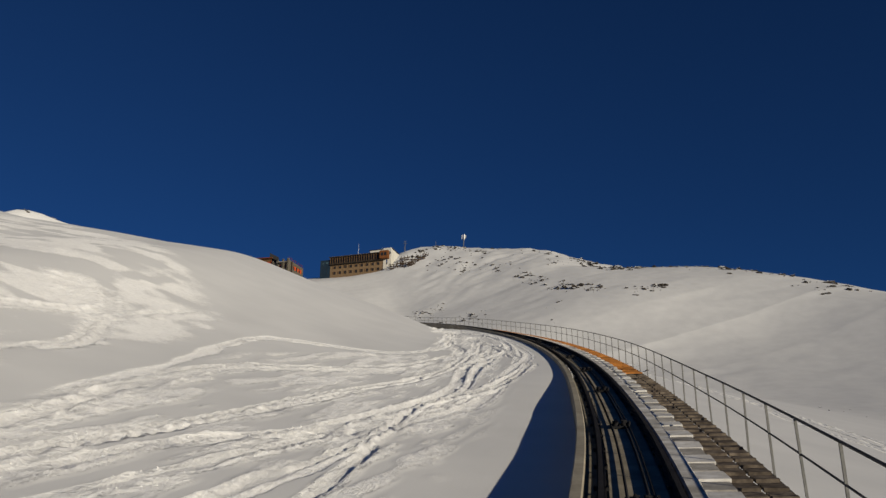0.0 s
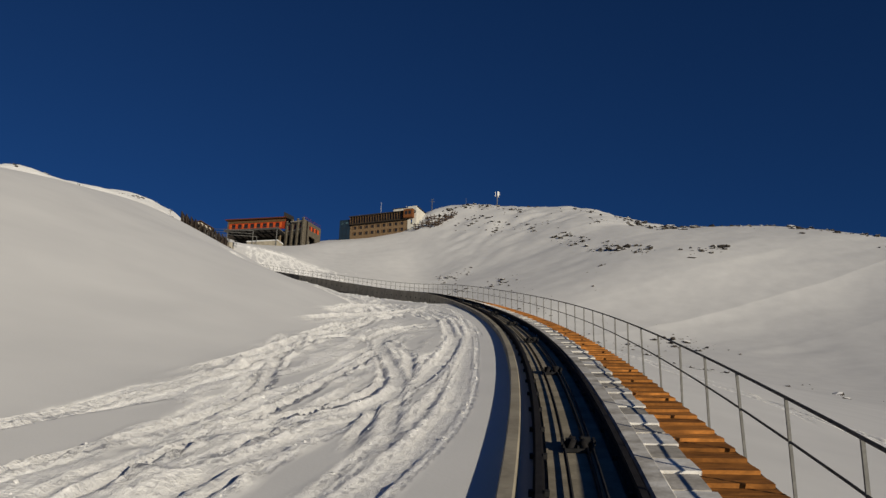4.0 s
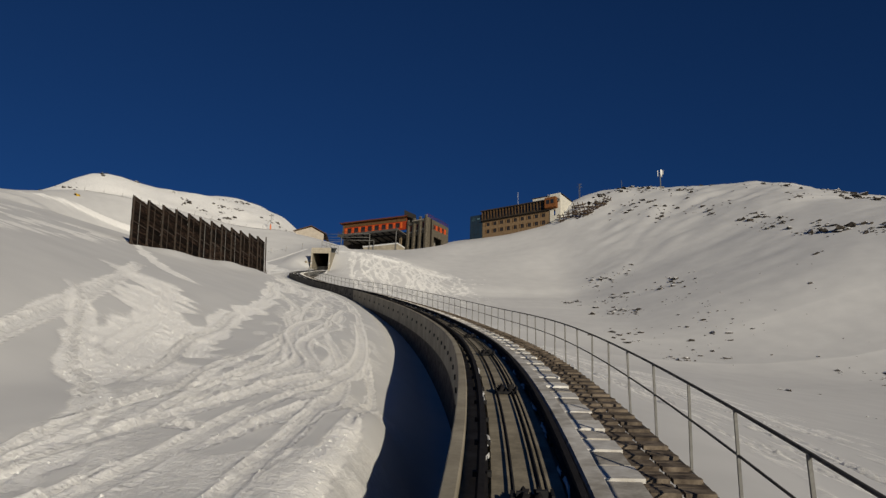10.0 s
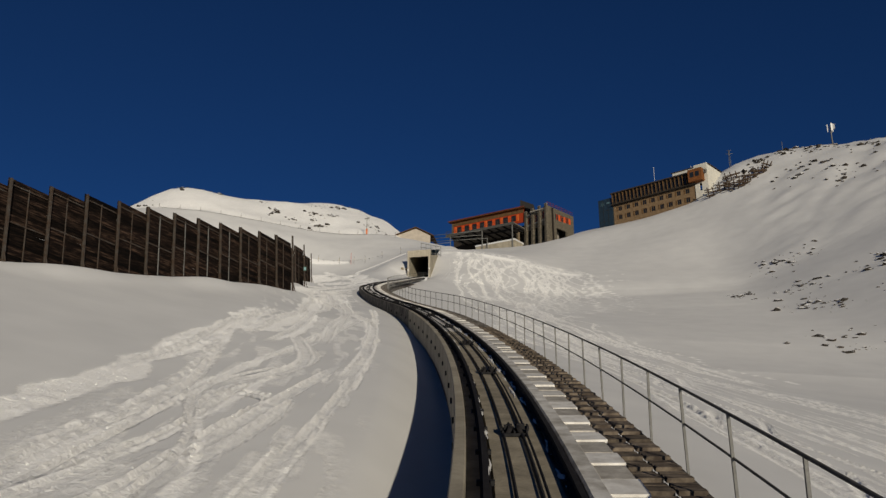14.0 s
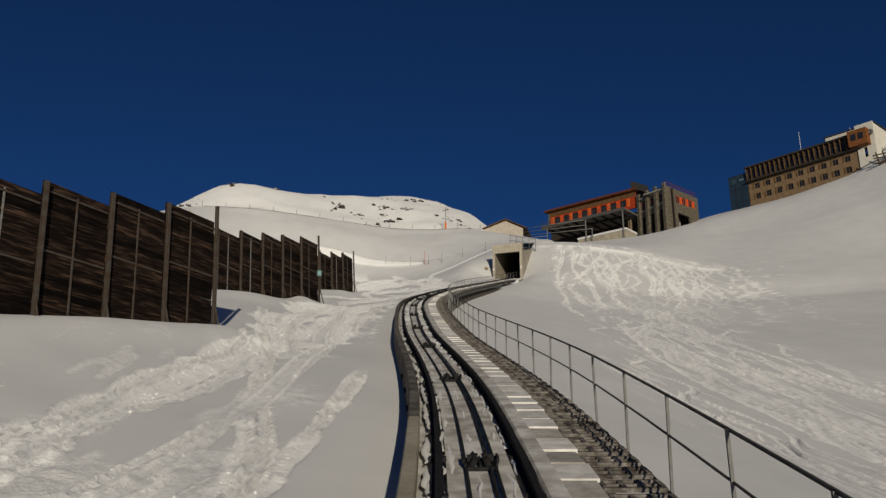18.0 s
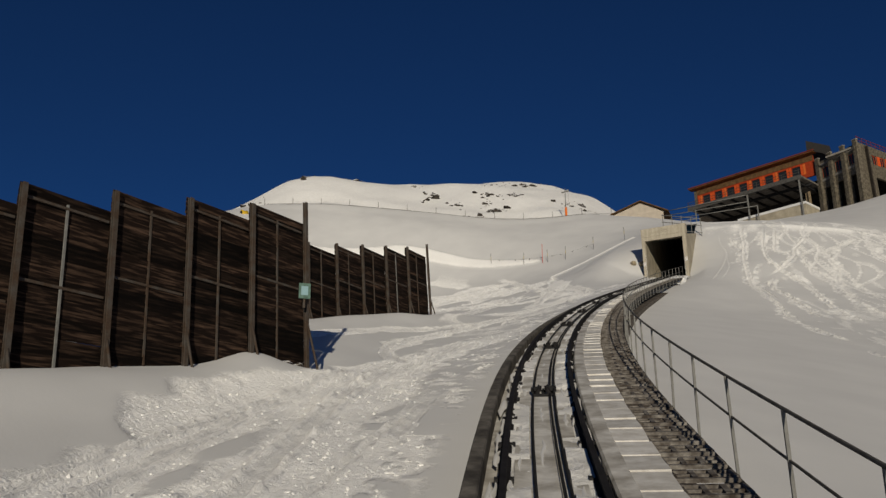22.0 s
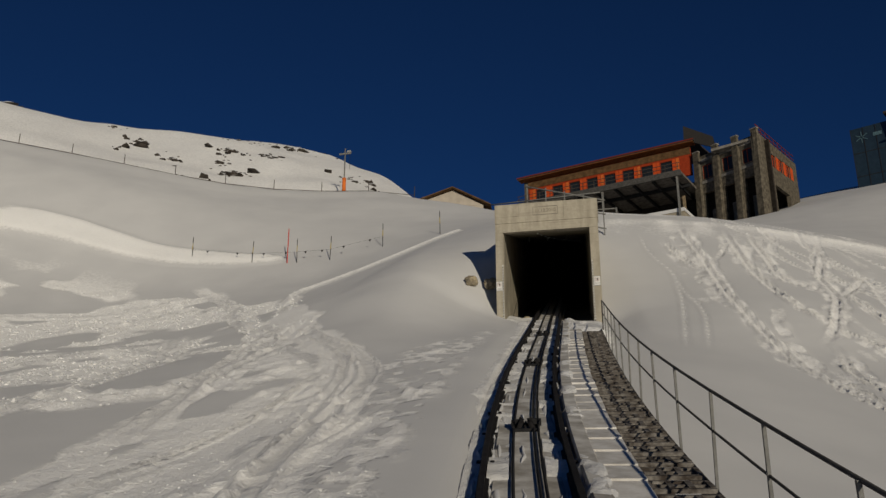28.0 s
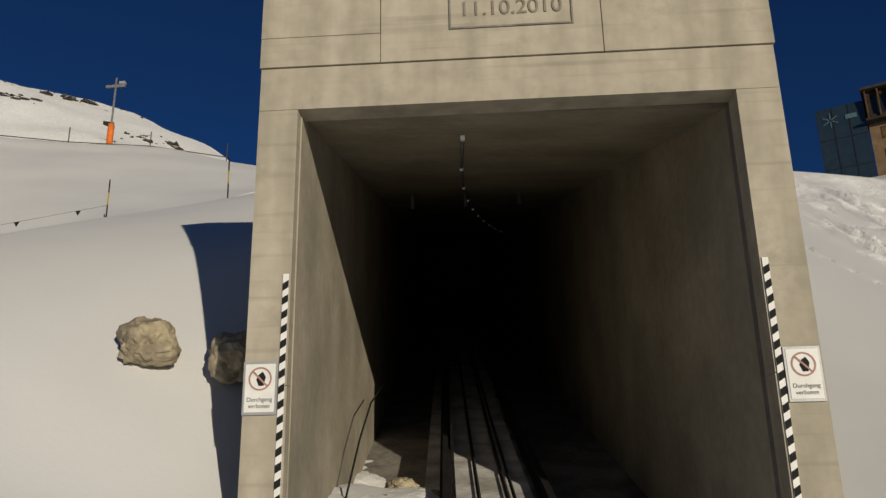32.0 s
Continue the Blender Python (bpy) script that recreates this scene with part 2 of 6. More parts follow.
_geo, _sep, _lie, _cover = _rn.new("ShaderNodeNewGeometry"), _rn.new("ShaderNodeSeparateXYZ"), _rn.new("ShaderNodeMapRange"), _rn.new("ShaderNodeMixRGB")
_lie.inputs["From Min"].default_value, _lie.inputs["From Max"].default_value = 0.50, 0.72
_cover.inputs["Color2"].default_value = (0.75, 0.755, 0.77, 1)
_rl.new(_geo.outputs["Normal"], _sep.inputs["Vector"])
_rl.new(_sep.outputs["Z"], _lie.inputs["Value"])
_rl.new(_lie.outputs["Result"], _cover.inputs["Fac"])
_rl.new(_rn["Mix (Legacy)"].outputs["Color"], _cover.inputs["Color1"])
_rl.new(_cover.outputs["Color"], _rn["Principled BSDF"].inputs["Base Color"])
PALE_ROCK = mat("pale_rock", (0.42, 0.36, 0.25), 0.9, 0, 0.3, 4, 0.6, 9, (0.20, 0.17, 0.13))
ORANGE_DARK = mat("deep_orange", (0.34, 0.045, 0.014), 0.6, 0, 0.12, 3, 0.1, 20)
ORANGE_PALE = mat("pale_orange", (0.66, 0.15, 0.035), 0.6, 0, 0.12, 3, 0.1, 20)
ORANGE_PAD = mat("orange_foam", (0.80, 0.20, 0.04), 0.8, 0, 0.1, 5, 0.2, 30)
DARK_FRAME = mat("dark_frames", (0.03, 0.028, 0.028), 0.5, 0.2, 0.1, 6, 0.05, 30)
BROWN = mat("brown_timber", (0.15, 0.085, 0.04), 0.75, 0, 0.25, 2, 0.3, 18)
BROWN_ORANGE = mat("varnished_timber", (0.22, 0.085, 0.03), 0.6, 0, 0.2, 3, 0.2, 18)
ROOF = mat("roof_sheet", (0.07, 0.06, 0.06), 0.6, 0.2, 0.2, 1, 0.1, 10)
RED_EDGE = mat("red_edge", (0.20, 0.03, 0.02), 0.6, 0, 0.12, 3, 0.1, 20)
DECK = mat("deck_boards", (0.20, 0.18, 0.16), 0.8, 0, 0.25, 2, 0.3, 15)
WOOD_PALE = mat("pale_timber", (0.30, 0.23, 0.15), 0.75, 0, 0.2, 3, 0.2, 18)
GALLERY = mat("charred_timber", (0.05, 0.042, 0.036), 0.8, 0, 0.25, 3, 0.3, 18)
WHITE_WALL = mat("white_render", (0.62, 0.60, 0.54), 0.9, 0, 0.06, 1, 0.2, 12)
CREAM = mat("cream_render", (0.46, 0.41, 0.35), 0.9, 0, 0.1, 1, 0.2, 12)
YELLOW = mat("yellow_paint", (0.65, 0.42, 0.03), 0.6, 0, 0.12, 4, 0.1, 20)
YELLOW_BAND = mat("yellow_band", (0.45, 0.33, 0.05), 0.6, 0, 0.12, 4, 0.1, 20)
GREEN = mat("faded_green", (0.12, 0.20, 0.17), 0.6, 0, 0.2, 5, 0.1, 20)
EMBLEM = mat("pale_blue_emblem", (0.24, 0.38, 0.43), 0.5, 0, 0.05, 5, 0.02, 20)
ETCHED = mat("etched_emblem", (0.10, 0.18, 0.22), 0.4, 0, 0.2, 5, 0.02, 20)
BLUE_GLASS = mat("blue_glass", (0.04, 0.07, 0.10), 0.06, 0.4, 0.1, 2, 0.02, 3)
LAMP = mat("lamp_glass", (0.7, 0.7, 0.68), 0.4)
LAMP.node_tree.nodes["Principled BSDF"].inputs["Emission Color"].default_value = (0.9, 0.95, 1, 1)
LAMP.node_tree.nodes["Principled BSDF"].inputs["Emission Strength"].default_value = 0.06


# ---- helpers ----
def mesh_part(name, verts, faces, material, parent=None, label="", smooth=False):
    me = bpy.data.meshes.new(name)
    me.from_pydata([tuple(v) for v in verts], [], [tuple(f) for f in faces])
    me.materials.append(material)
    if smooth:
        me.shade_smooth()
    me.update()
    ob = new(name, me)
    if parent:
        ob.parent = parent
    if label:
        ob["label"] = label
    return ob


BOX_F = [(0, 3, 2, 1), (4, 5, 6, 7), (0, 1, 5, 4), (1, 2, 6, 5), (2, 3, 7, 6), (3, 0, 4, 7)]


def box_verts(x0, x1, y0, y1, z0, z1):
    return [(x0, y0, z0), (x1, y0, z0), (x1, y1, z0), (x0, y1, z0), (x0, y0, z1), (x1, y0, z1), (x1, y1, z1), (x0, y1, z1)]


def box(name, x0, x1, y0, y1, z0, z1, material, parent=None, label=""):
    return mesh_part(name, box_verts(x0, x1, y0, y1, z0, z1), BOX_F, material, parent, label)


def empty(name, m, label, category, group="", kind=""):
    e = new(name)
    e.matrix_world = m
    return tagged(e, label, category, group, kind)


# the railway's line: rail level every 20 m, from 100 m below the start
STEP, FIRST = 20.0, -100.0
LINE = [
    (-43.74, -142.43, -40.74),
    (-37.15, -123.54, -35.51),
    (-30.57, -104.66, -30.27),
    (-23.98, -85.77, -25.04),
    (-17.40, -66.89, -19.81),
    (-10.81, -48.00, -14.57),
    (-4.19, -29.13, -9.34),
    (1.02, -9.79, -3.71),
    (4.20, 9.98, 1.98),
    (5.15, 29.97, 7.62),
    (4.02, 49.96, 13.20),
    (0.87, 69.73, 18.39),
    (-4.49, 89.03, 23.89),
    (-11.82, 107.66, 29.55),
    (-20.86, 125.52, 35.13),
    (-29.16, 143.65, 40.96),
    (-35.30, 162.65, 46.61),
    (-39.69, 182.11, 52.20),
    (-42.18, 201.92, 58.02),
    (-44.28, 221.81, 63.91),
    (-46.39, 241.70, 69.80),
    (-48.49, 261.59, 75.68),
    (-50.59, 281.48, 81.57),
    (-52.70, 301.37, 87.46),
    (-54.80, 321.26, 93.34),
    (-56.90, 341.15, 99.23),
    (-59.01, 361.03, 105.12),
    (-61.11, 380.92, 111.01),
    (-63.21, 400.81, 116.89),
    (-65.32, 420.70, 122.78),
]


def track(s):
    """Rail level at s metres along the line: place and ground-plane tangent."""
    k = np.clip((np.asarray(s, float) - FIRST) / STEP, 0, len(LINE) - 1.001)
    i = np.clip(k.astype(int), 1, len(LINE) - 3)
    u = (k - i)[..., None]
    a, b, c, d = (LINE_A[i + n] for n in (-1, 0, 1, 2))
    place = 0.5 * (2 * b + (c - a) * u + (2 * a - 5 * b + 4 * c - d) * u ** 2 + (3 * b - a - 3 * c + d) * u ** 3)
    slope = 0.5 * ((c - a) + 2 * (2 * a - 5 * b + 4 * c - d) * u + 3 * (3 * b - a - 3 * c + d) * u ** 2)
    return place, slope / np.linalg.norm(slope[..., :2], axis=-1)[..., None]


LINE_A = np.array(LINE)
FAR_SIDE = np.array([0.985, 0.174])


def plan(s, d):
    """Ground-plane place at s along the line and d to its right."""
    p, t = track(s)
    near = np.clip(d, -30, 30)
    side = np.stack([t[..., 1], -t[..., 0]], -1)
    return p[..., :2] + near[..., None] * side + (d - near)[..., None] * FAR_SIDE


def pchip(x, y, q):
    """Smooth curve without overshoot through y (last axis) at x, read at q."""
    x, y, q = np.asarray(x, float), np.asarray(y, float), np.asarray(q, float)
    h = np.diff(x)
    m = np.diff(y, axis=-1) / h
    same = (m[..., :-1] * m[..., 1:]) > 0
    w1, w2 = 2 * h[1:] + h[:-1], h[1:] + 2 * h[:-1]
    with np.errstate(divide="ignore", invalid="ignore"):
        inner = np.where(same, (w1 + w2) / (w1 / m[..., :-1] + w2 / m[..., 1:]), 0)
    g = np.concatenate([m[..., :1], inner, m[..., -1:]], -1)
    i = np.clip(np.searchsorted(x, q) - 1, 0, len(h) - 1)
    u = np.clip((q - x[i]) / h[i], 0, 1)
    return ((1 + 2 * u) * (1 - u) ** 2 * y[..., i] + u * (1 - u) ** 2 * h[i] * g[..., i]
            + u * u * (3 - 2 * u) * y[..., i + 1] + u * u * (u - 1) * h[i] * g[..., i + 1])


# snow level against the rails, by station: at the wall, and outwards
LEFT_D = [0, 1.4, 3, 6, 10, 16, 25, 45, 70, 85, 140]
LEFT = {
    -100: [-.9, -.8, -.6, -.2, .8, 2.5, 6, 8, 9, 9, 9],
    0: [-.9, -.8, -.6, -.1, .6, 2.6, 6, 8, 9, 9, 9],
    25: [-.75, -.65, -.5, -.1, .6, 2.2, 5.8, 7.6, 8, 8, 8],
    34: [-.3, -.25, -.2, 0, .7, 2.5, 6.0, 7.8, 8.2, 8.2, 8.2],
    45: [-.25, -.2, -.14, .1, .9, 3.0, 6.5, 8, 8.5, 8.5, 8.5],
    66: [-.25, -.2, -.12, .2, 1.6, 3.7, 6.7, 8.2, 8.5, 9, 9],
    85.5: [-.3, -.28, -.28, -.4, -.2, 2.6, 6.3, 7.8, 9, 11, 12],
    89.5: [-2.8, -1.4, -.45, -.5, -.4, 2.5, 6.2, 7.75, 8.95, 10.9, 12],
}
LEFT |= {
    96: [-3.4, -3.0, -.75, -.6, -.45, 2.2, 5.8, 7.8, 9.0, 10.8, 12.3],
    102: [-3.4, -3.2, -1.8, -.75, -.5, 2.0, 5.4, 7.9, 9.1, 10.7, 12.7],
    110: [-3.4, -3.2, -2.2, -.95, -.6, 1.8, 5, 8.0, 9.5, 11, 13],
    140: [-2.2, -1.8, -1.0, -.8, -.3, 1.2, 3.6, 8, 12, 13, 14],
    175: [-.8, -.7, -.6, -.4, .6, 1.6, 3, 7, 12, 14, 15],
    211: [-.8, -.7, -.8, -.9, .1, .8, 2, 5.5, 12, 15, 16],
    231: [-.5, -.14, -.32, -.78, -.38, .1, 1.0, 4.4, 12.7, 15.7, 16],
    240: [-.4, -.07, -.2, -.7, -.6, -.2, .6, 4, 13, 16, 16],
}
LEFT |= {
    256: [-.45, -.04, .05, .5, -.2, -.8, -.6, 3, 14, 16, 16],
    261.5: [-.45, -.05, .45, 1.9, .8, -.5, -.7, 2.6, 15, 17, 16],
    263: [-.45, -.05, 1.1, 2.4, 1.1, -.3, -.8, 2.5, 15, 17, 16],
    266: [2.8, 2.8, 2.9, 3.0, 1.5, 0, -.6, 2.8, 15.5, 17, 16],
    276: [5.5, 5.3, 5, 4.3, 3, 1.6, 1.2, 6, 17, 17, 14],
    289: [6, 6, 6, 6, 6, 6.2, 7.4, 13.5, 19, 17, 12],
    303: [6.3, 6.4, 6.8, 7.6, 8.6, 9.7, 11.1, 16, 25, 17.5, 7],
    318: [5.4, 5.4, 5.5, 6, 7, 9, 14.5, 20.5, 23, 12, 3],
}
LEFT |= {
    333: [3, 3, 3, 3.5, 4.5, 8, 16, 21.5, 15, 6, 0],
    350: [0, 0, 0, 0, 1, 4, 9, 12, 6, 2, -2],
    480: [-34, -34, -34, -34, -34, -34, -34, -34, -34, -34, -34],
}
RIGHT_D = [0, 2.6, 4, 8, 15, 30, 55, 70, 85, 120, 170, 260]
RIGHT = {
    -100: [-1.2, -1.5, -1.8, -2.8, -4.5, -7, -9, -9.8, -9, -4, 4, 10],
    0: [-1.2, -1.5, -1.8, -2.8, -4.5, -7, -9, -9.8, -9, -4, 4, 10],
    60: [-1.2, -1.5, -1.8, -2.6, -4, -6.5, -8.7, -9.0, -8.2, -3, 7, 14],
    110: [-2.2, -1.8, -1.8, -2.5, -3.8, -6, -8.3, -8.5, -7.4, -1, 12, 17],
    160: [-1.6, -1.6, -1.7, -2.3, -3.7, -5.5, -7.2, -7.0, -5.2, 4, 21, 19],
    214: [-1.0, -1.4, -1.6, -2.4, -3.8, -5.3, -6, -1.8, 4, 17, 26, 18],
    240: [-1.0, -1.3, -1.6, -2.5, -3.9, -5.6, -5.2, -0.4, 6, 20, 27, 16],
}
RIGHT |= {
    256: [-.8, -.7, -.7, -1.2, -2.6, -5, -4.4, 1, 8, 22, 25, 13],
    261.5: [-.6, -.3, .2, .5, -.8, -3.4, -3.4, 2.2, 9.5, 23.4, 23.5, 11.5],
    263: [-.5, .3, .7, .9, -.3, -3, -3.0, 2.7, 10, 24, 23, 11],
    276: [5.5, 5.4, 5.2, 4.75, 3.4, -.6, 0, 6.2, 14, 27, 21, 9],
    300: [4.5, 4.5, 4.5, 4.5, 4.2, 4.2, 9.0, 16.4, 24, 30.5, 17, 5],
    318: [5.4, 5.4, 5.4, 5.4, 5.6, 8.0, 14.4, 25.2, 29, 30, 13, 0],
    345: [2, 2, 2, 2, 3, 9, 14, 19, 24, 22, 4, -6],
}
RIGHT |= {
    480: [-34, -34, -34, -34, -34, -34, -34, -34.8, -34, -34, -34, -34],
}


def snow_level(s, d):
    """Snow surface against rail level for columns s and d of one length."""
    s, d = np.asarray(s, float).ravel(), np.asarray(d, float).ravel()
    out = np.zeros(len(s))
    for table, offs, mask, q in ((LEFT, LEFT_D, d < 0, -d), (RIGHT, RIGHT_D, d >= 0, d)):
        if not mask.any():
            continue
        st = np.array(sorted(table), float)
        rows = pchip(offs, np.array([table[k] for k in sorted(table)], float), q[mask])
        sq = s[mask]
        i = np.clip(np.searchsorted(st, sq) - 1, 0, len(st) - 2)
        h = np.diff(st)
        m = np.diff(rows, axis=0) / h[:, None]
        g = np.zeros_like(rows)
        g[1:-1] = np.where(m[:-1] * m[1:] > 0, 2 * m[:-1] * m[1:] / (m[:-1] + m[1:] + 1e-12 * np.sign(m[1:] + 1e-15)), 0)
        g[0], g[-1] = m[0], m[-1]
        c = np.arange(len(sq))
        u = np.clip((sq - st[i]) / h[i], 0, 1)
        out[mask] = ((1 + 2 * u) * (1 - u) ** 2 * rows[i, c] + u * (1 - u) ** 2 * h[i] * g[i, c]
                     + u * u * (3 - 2 * u) * rows[i + 1, c] + u * u * (u - 1) * h[i] * g[i + 1, c])
    return out


def ground_at(s, d):
    """World place of the smooth snow surface at one (s, d)."""
    a, b = np.array([s], float), np.array([d], float)
    x, y = plan(a, b)[0]
    return Vector((x, y, float(track(a)[0][0, 2] + snow_level(a, b)[0])))


# ---- ground ----
FIELDS = {}


def lattice(s, d, cell, seed):
    """Smooth random field between -1 and 1, with bumps about one cell across."""
    if seed not in FIELDS:
        FIELDS[seed] = np.random.RandomState(seed).uniform(-1, 1, (257, 257))
    r = FIELDS[seed]
    a, b = s / cell, d / cell
    i, j = np.floor(a).astype(int), np.floor(b).astype(int)
    u, v = a - i, b - j
    u, v = u * u * (3 - 2 * u), v * v * (3 - 2 * v)
    q = lambda m, n: r[(i + m) % 257, (j + n) % 257]
    return (q(0, 0) * (1 - u) + q(1, 0) * u) * (1 - v) + (q(0, 1) * (1 - u) + q(1, 1) * u) * v


def step_in(x, a, b):
    t = np.clip((x - a) / (b - a), 0, 1)
    return t * t * (3 - 2 * t)


def zone(s, d, s0, s1, d0, d1, soft=4.0):
    return step_in(s, s0 - soft, s0 + soft) * (1 - step_in(s, s1 - soft, s1 + soft)) * step_in(d, d0 - 1, d0 + 1) * (1 - step_in(d, d1 - 1, d1 + 1))


def scrape(cut, worn, on, s, d, centre, half, depth, fade, seed):
    """A ski track: a flat scraped trough between crumbly lips; it wipes out what it crosses."""
    x = (d - centre) / half
    a = np.abs(x)
    crumb = np.clip(lattice(s, d, 0.34, seed) + 0.5 * lattice(s, d, 0.19, seed + 1), 0, 1)
    lip = np.exp(-((a - 1.3) / 0.33) ** 2) * (0.35 + 1.0 * crumb) * np.where(x > 0, 1.0, 0.7)
    floor = 1 - step_in(a, 0.7, 1.1)
    m = fade * (1 - step_in(a, 1.5, 2.1))
    cut[on] = cut[on] * (1 - m) + m * depth * (lip - 0.8 * floor)
    worn[on] = np.maximum(worn[on] * (1 - 0.5 * m), fade * np.maximum(np.exp(-((a - 1.25) / 0.4) ** 2), 0.55 * floor))


# ski trails, stretch by stretch: way points (s, d), half width of the broken band, single tracks in it, their spread
LOWER = [
    ([(15, -12.3), (20, -12.6), (29, -13.6), (33.4, -13.2), (36, -10.8), (38, -8.6), (45, -6.8), (54, -7)], .30, 1, .2),
    ([(8, -11), (14, -11.6), (22.6, -12.2), (26.8, -11.2), (29.5, -9.3), (33.6, -7.4), (38, -6.5)], .25, 3, .5),
    ([(7, -9.7), (12, -10.1), (18.3, -9), (25.8, -7.6), (31.7, -6.2), (43.7, -5.2), (57.5, -4.4)], .25, 3, .5),
]
LOWER += [
    ([(7, -9.2), (14, -8.8), (18.8, -6.4), (28.5, -5), (35, -4.8), (43.5, -4.2), (55, -2.6)], .25, 3, .5),
    ([(7, -8.6), (15, -6.9), (22, -5.1), (28, -3.9), (42, -2.5), (54, -2.1), (63, -2.5)], .25, 3, .35),
    ([(7, -6.6), (16.5, -5.5), (24, -5.2), (29, -3.7), (35.4, -2.4), (40, -2.0)], .2, 2, .3),
]
LOWER_CROSSING = [
    ([(8, -4.8), (13, -5), (17, -5.2), (18, -5.9), (22, -7)], .12, 1, .1),
    ([(36, -7.1), (43.7, -5.6), (51, -6.4), (64.5, -5.5), (76, -4)], .35, 3, .4),
    ([(34, -5.6), (39.6, -4.6), (44, -3.7), (53, -2.8), (67, -2.7)], .25, 2, .3),
    ([(45, -7.2), (55, -6), (53, -4), (41, -2.6)], .2, 2, .3),
    ([(35, -17), (28, -17.5), (22, -15.6), (14, -16.5)], .15, 2, .3),
    ([(32, -20), (27.8, -17.6), (24, -18.5), (16, -20)], .2, 2, .6),
    ([(40, -6.4), (46, -3.2), (56, -4.8), (64, -3)], .15, 2, .3),
]
MIDDLE = [
    ([(88, -16.4), (79.4, -12.7), (72, -9.1), (69.5, -6.8), (62, -5.6)], .75, 1, .3),
    ([(102.5, -15.8), (93.3, -13), (88.9, -10.8), (80, -8), (72.5, -6.1), (64, -4.6)], .45, 1, .2),
    ([(132, -18.2), (98.6, -12.6), (94, -9.8), (85, -7.2), (75.7, -5.2), (64.6, -3.4)], .35, 2, .3),
    ([(93, -7.9), (77.4, -4.9), (72, -3.5), (67.7, -2.7), (58, -2.4)], .25, 2, .25),
]
MIDDLE += [
    ([(92, -7.2), (85, -5.8), (76, -3.8), (72.5, -2.7), (68, -2), (58, -1.9)], .22, 2, .2),
    ([(56, -7.4), (64.3, -6), (67.4, -5), (73.8, -3.8), (81, -3)], .15, 3, .3),
    ([(60, -7.6), (68.4, -6.6), (77.3, -5.5), (84, -3.6)], .3, 2, .3),
    ([(80, -2.9), (84, -2.4), (77, -1.9), (62, -2.0)], .15, 1, .1),
]
DITCH = [
    ([(102.4, -15.3), (96.4, -12.8), (90.5, -8.8), (85.6, -6.4), (80, -4.4)], .55, 1, .3),
    ([(111, -15.5), (104.7, -12.6), (99.7, -10.7), (96, -8.5), (88, -6)], .55, 1, .3),
    ([(122, -14.6), (110, -12), (102.7, -10.9), (99, -8.6)], .9, 1, .4),
    ([(132, -9.3), (134, -5.5), (118, -7), (111, -5.2), (98, -6)], .2, 3, .5),
    ([(118, -8), (108, -6.6), (94, -6), (96, -4.2), (104, -3.6)], .25, 3, .5),
    ([(95, -14.8), (89.8, -12), (82.6, -8.4), (74, -6.2)], .6, 0, .3),
]
DITCH += [
    ([(84, -9), (92, -7), (100, -5.5), (110, -4.6)], .2, 2, .4),
    ([(82, -6.6), (90, -5.4), (97, -4.2), (104, -3.7)], .15, 2, .3),
    ([(86, -7.4), (95, -7.6), (103, -6.4), (112, -6.6)], .2, 3, .5),
    ([(125, -16.5), (118, -14), (112.6, -12.5), (106, -10.6), (98, -8.8)], 1.7, 0, .6),
    ([(153, -21.9), (135.7, -17.2), (129.4, -14)], .7, 0, .4),
]
BEND = [
    ([(158, -9), (146, -9.8), (132.5, -10.3), (123, -10.8), (112, -10.5), (97, -8.4)], .75, 1, .5),
    ([(171, -2), (158, -3), (150.5, -3.3), (130, -4.1), (118, -4.3), (104, -3.4), (92, -2.9), (80, -2.7)], .22, 1, .1),
    ([(160, -3.8), (150, -5.8), (141.5, -7), (129.3, -8), (117, -7.5)], .18, 2, .3),
    ([(141, -4.3), (133, -5.6), (125, -6.2), (119.4, -6.1), (112, -5.2), (97, -3.9), (84, -3.6)], .2, 2, .25),
]
BEND += [
    ([(160, -8.4), (147, -9.2), (134, -8.1), (127, -8.5), (118, -7.7), (103, -7.6), (96, -7)], .25, 3, .3),
    ([(140, -6.2), (130.4, -6.7), (124, -7.8), (116.7, -7.8), (106, -6.3), (97, -6.6)], .2, 2, .3),
    ([(151, -3.5), (146, -3.4), (134, -4), (122, -4.2), (110, -4.2), (98, -4.8), (86, -5.2)], .2, 2, .25),
    ([(150, -7), (142, -5.4), (134, -7), (126, -5.4), (116, -6.6), (104, -5)], .12, 3, .5),
]
HIGH = [
    ([(146, -8.8), (152.3, -8), (157.5, -7.3), (163, -6.8), (172, -6), (196, -6)], .7, 2, .4),
    ([(145, -7.6), (151, -6.8), (157, -6.5), (162.4, -6.3), (168, -5.2), (195, -4.5)], .3, 2, .4),
    ([(144, -3.9), (151, -3.5), (158.5, -3.4), (164, -4.3), (174, -5.5), (192, -8.6)], .25, 2, .25),
    ([(146, -5.6), (152.5, -5.2), (159.5, -4.6), (167, -4), (183, -3), (200, -2.6)], .25, 3, .4),
]
HIGH += [
    ([(172, -4.6), (178, -5), (183, -5.9), (190, -6.6), (212, -5)], 1.3, 2, .8),
    ([(176, -3.6), (186, -4), (200, -4.6), (216, -4)], 1.2, 2, .7),
    ([(206, -5), (212.4, -7.3), (222.5, -6.2), (230, -5), (244, -2.6)], .5, 2, .4),
    ([(206, -10.4), (214, -9.4), (220, -7.8), (228, -6), (238, -5.4)], .4, 2, .3),
]
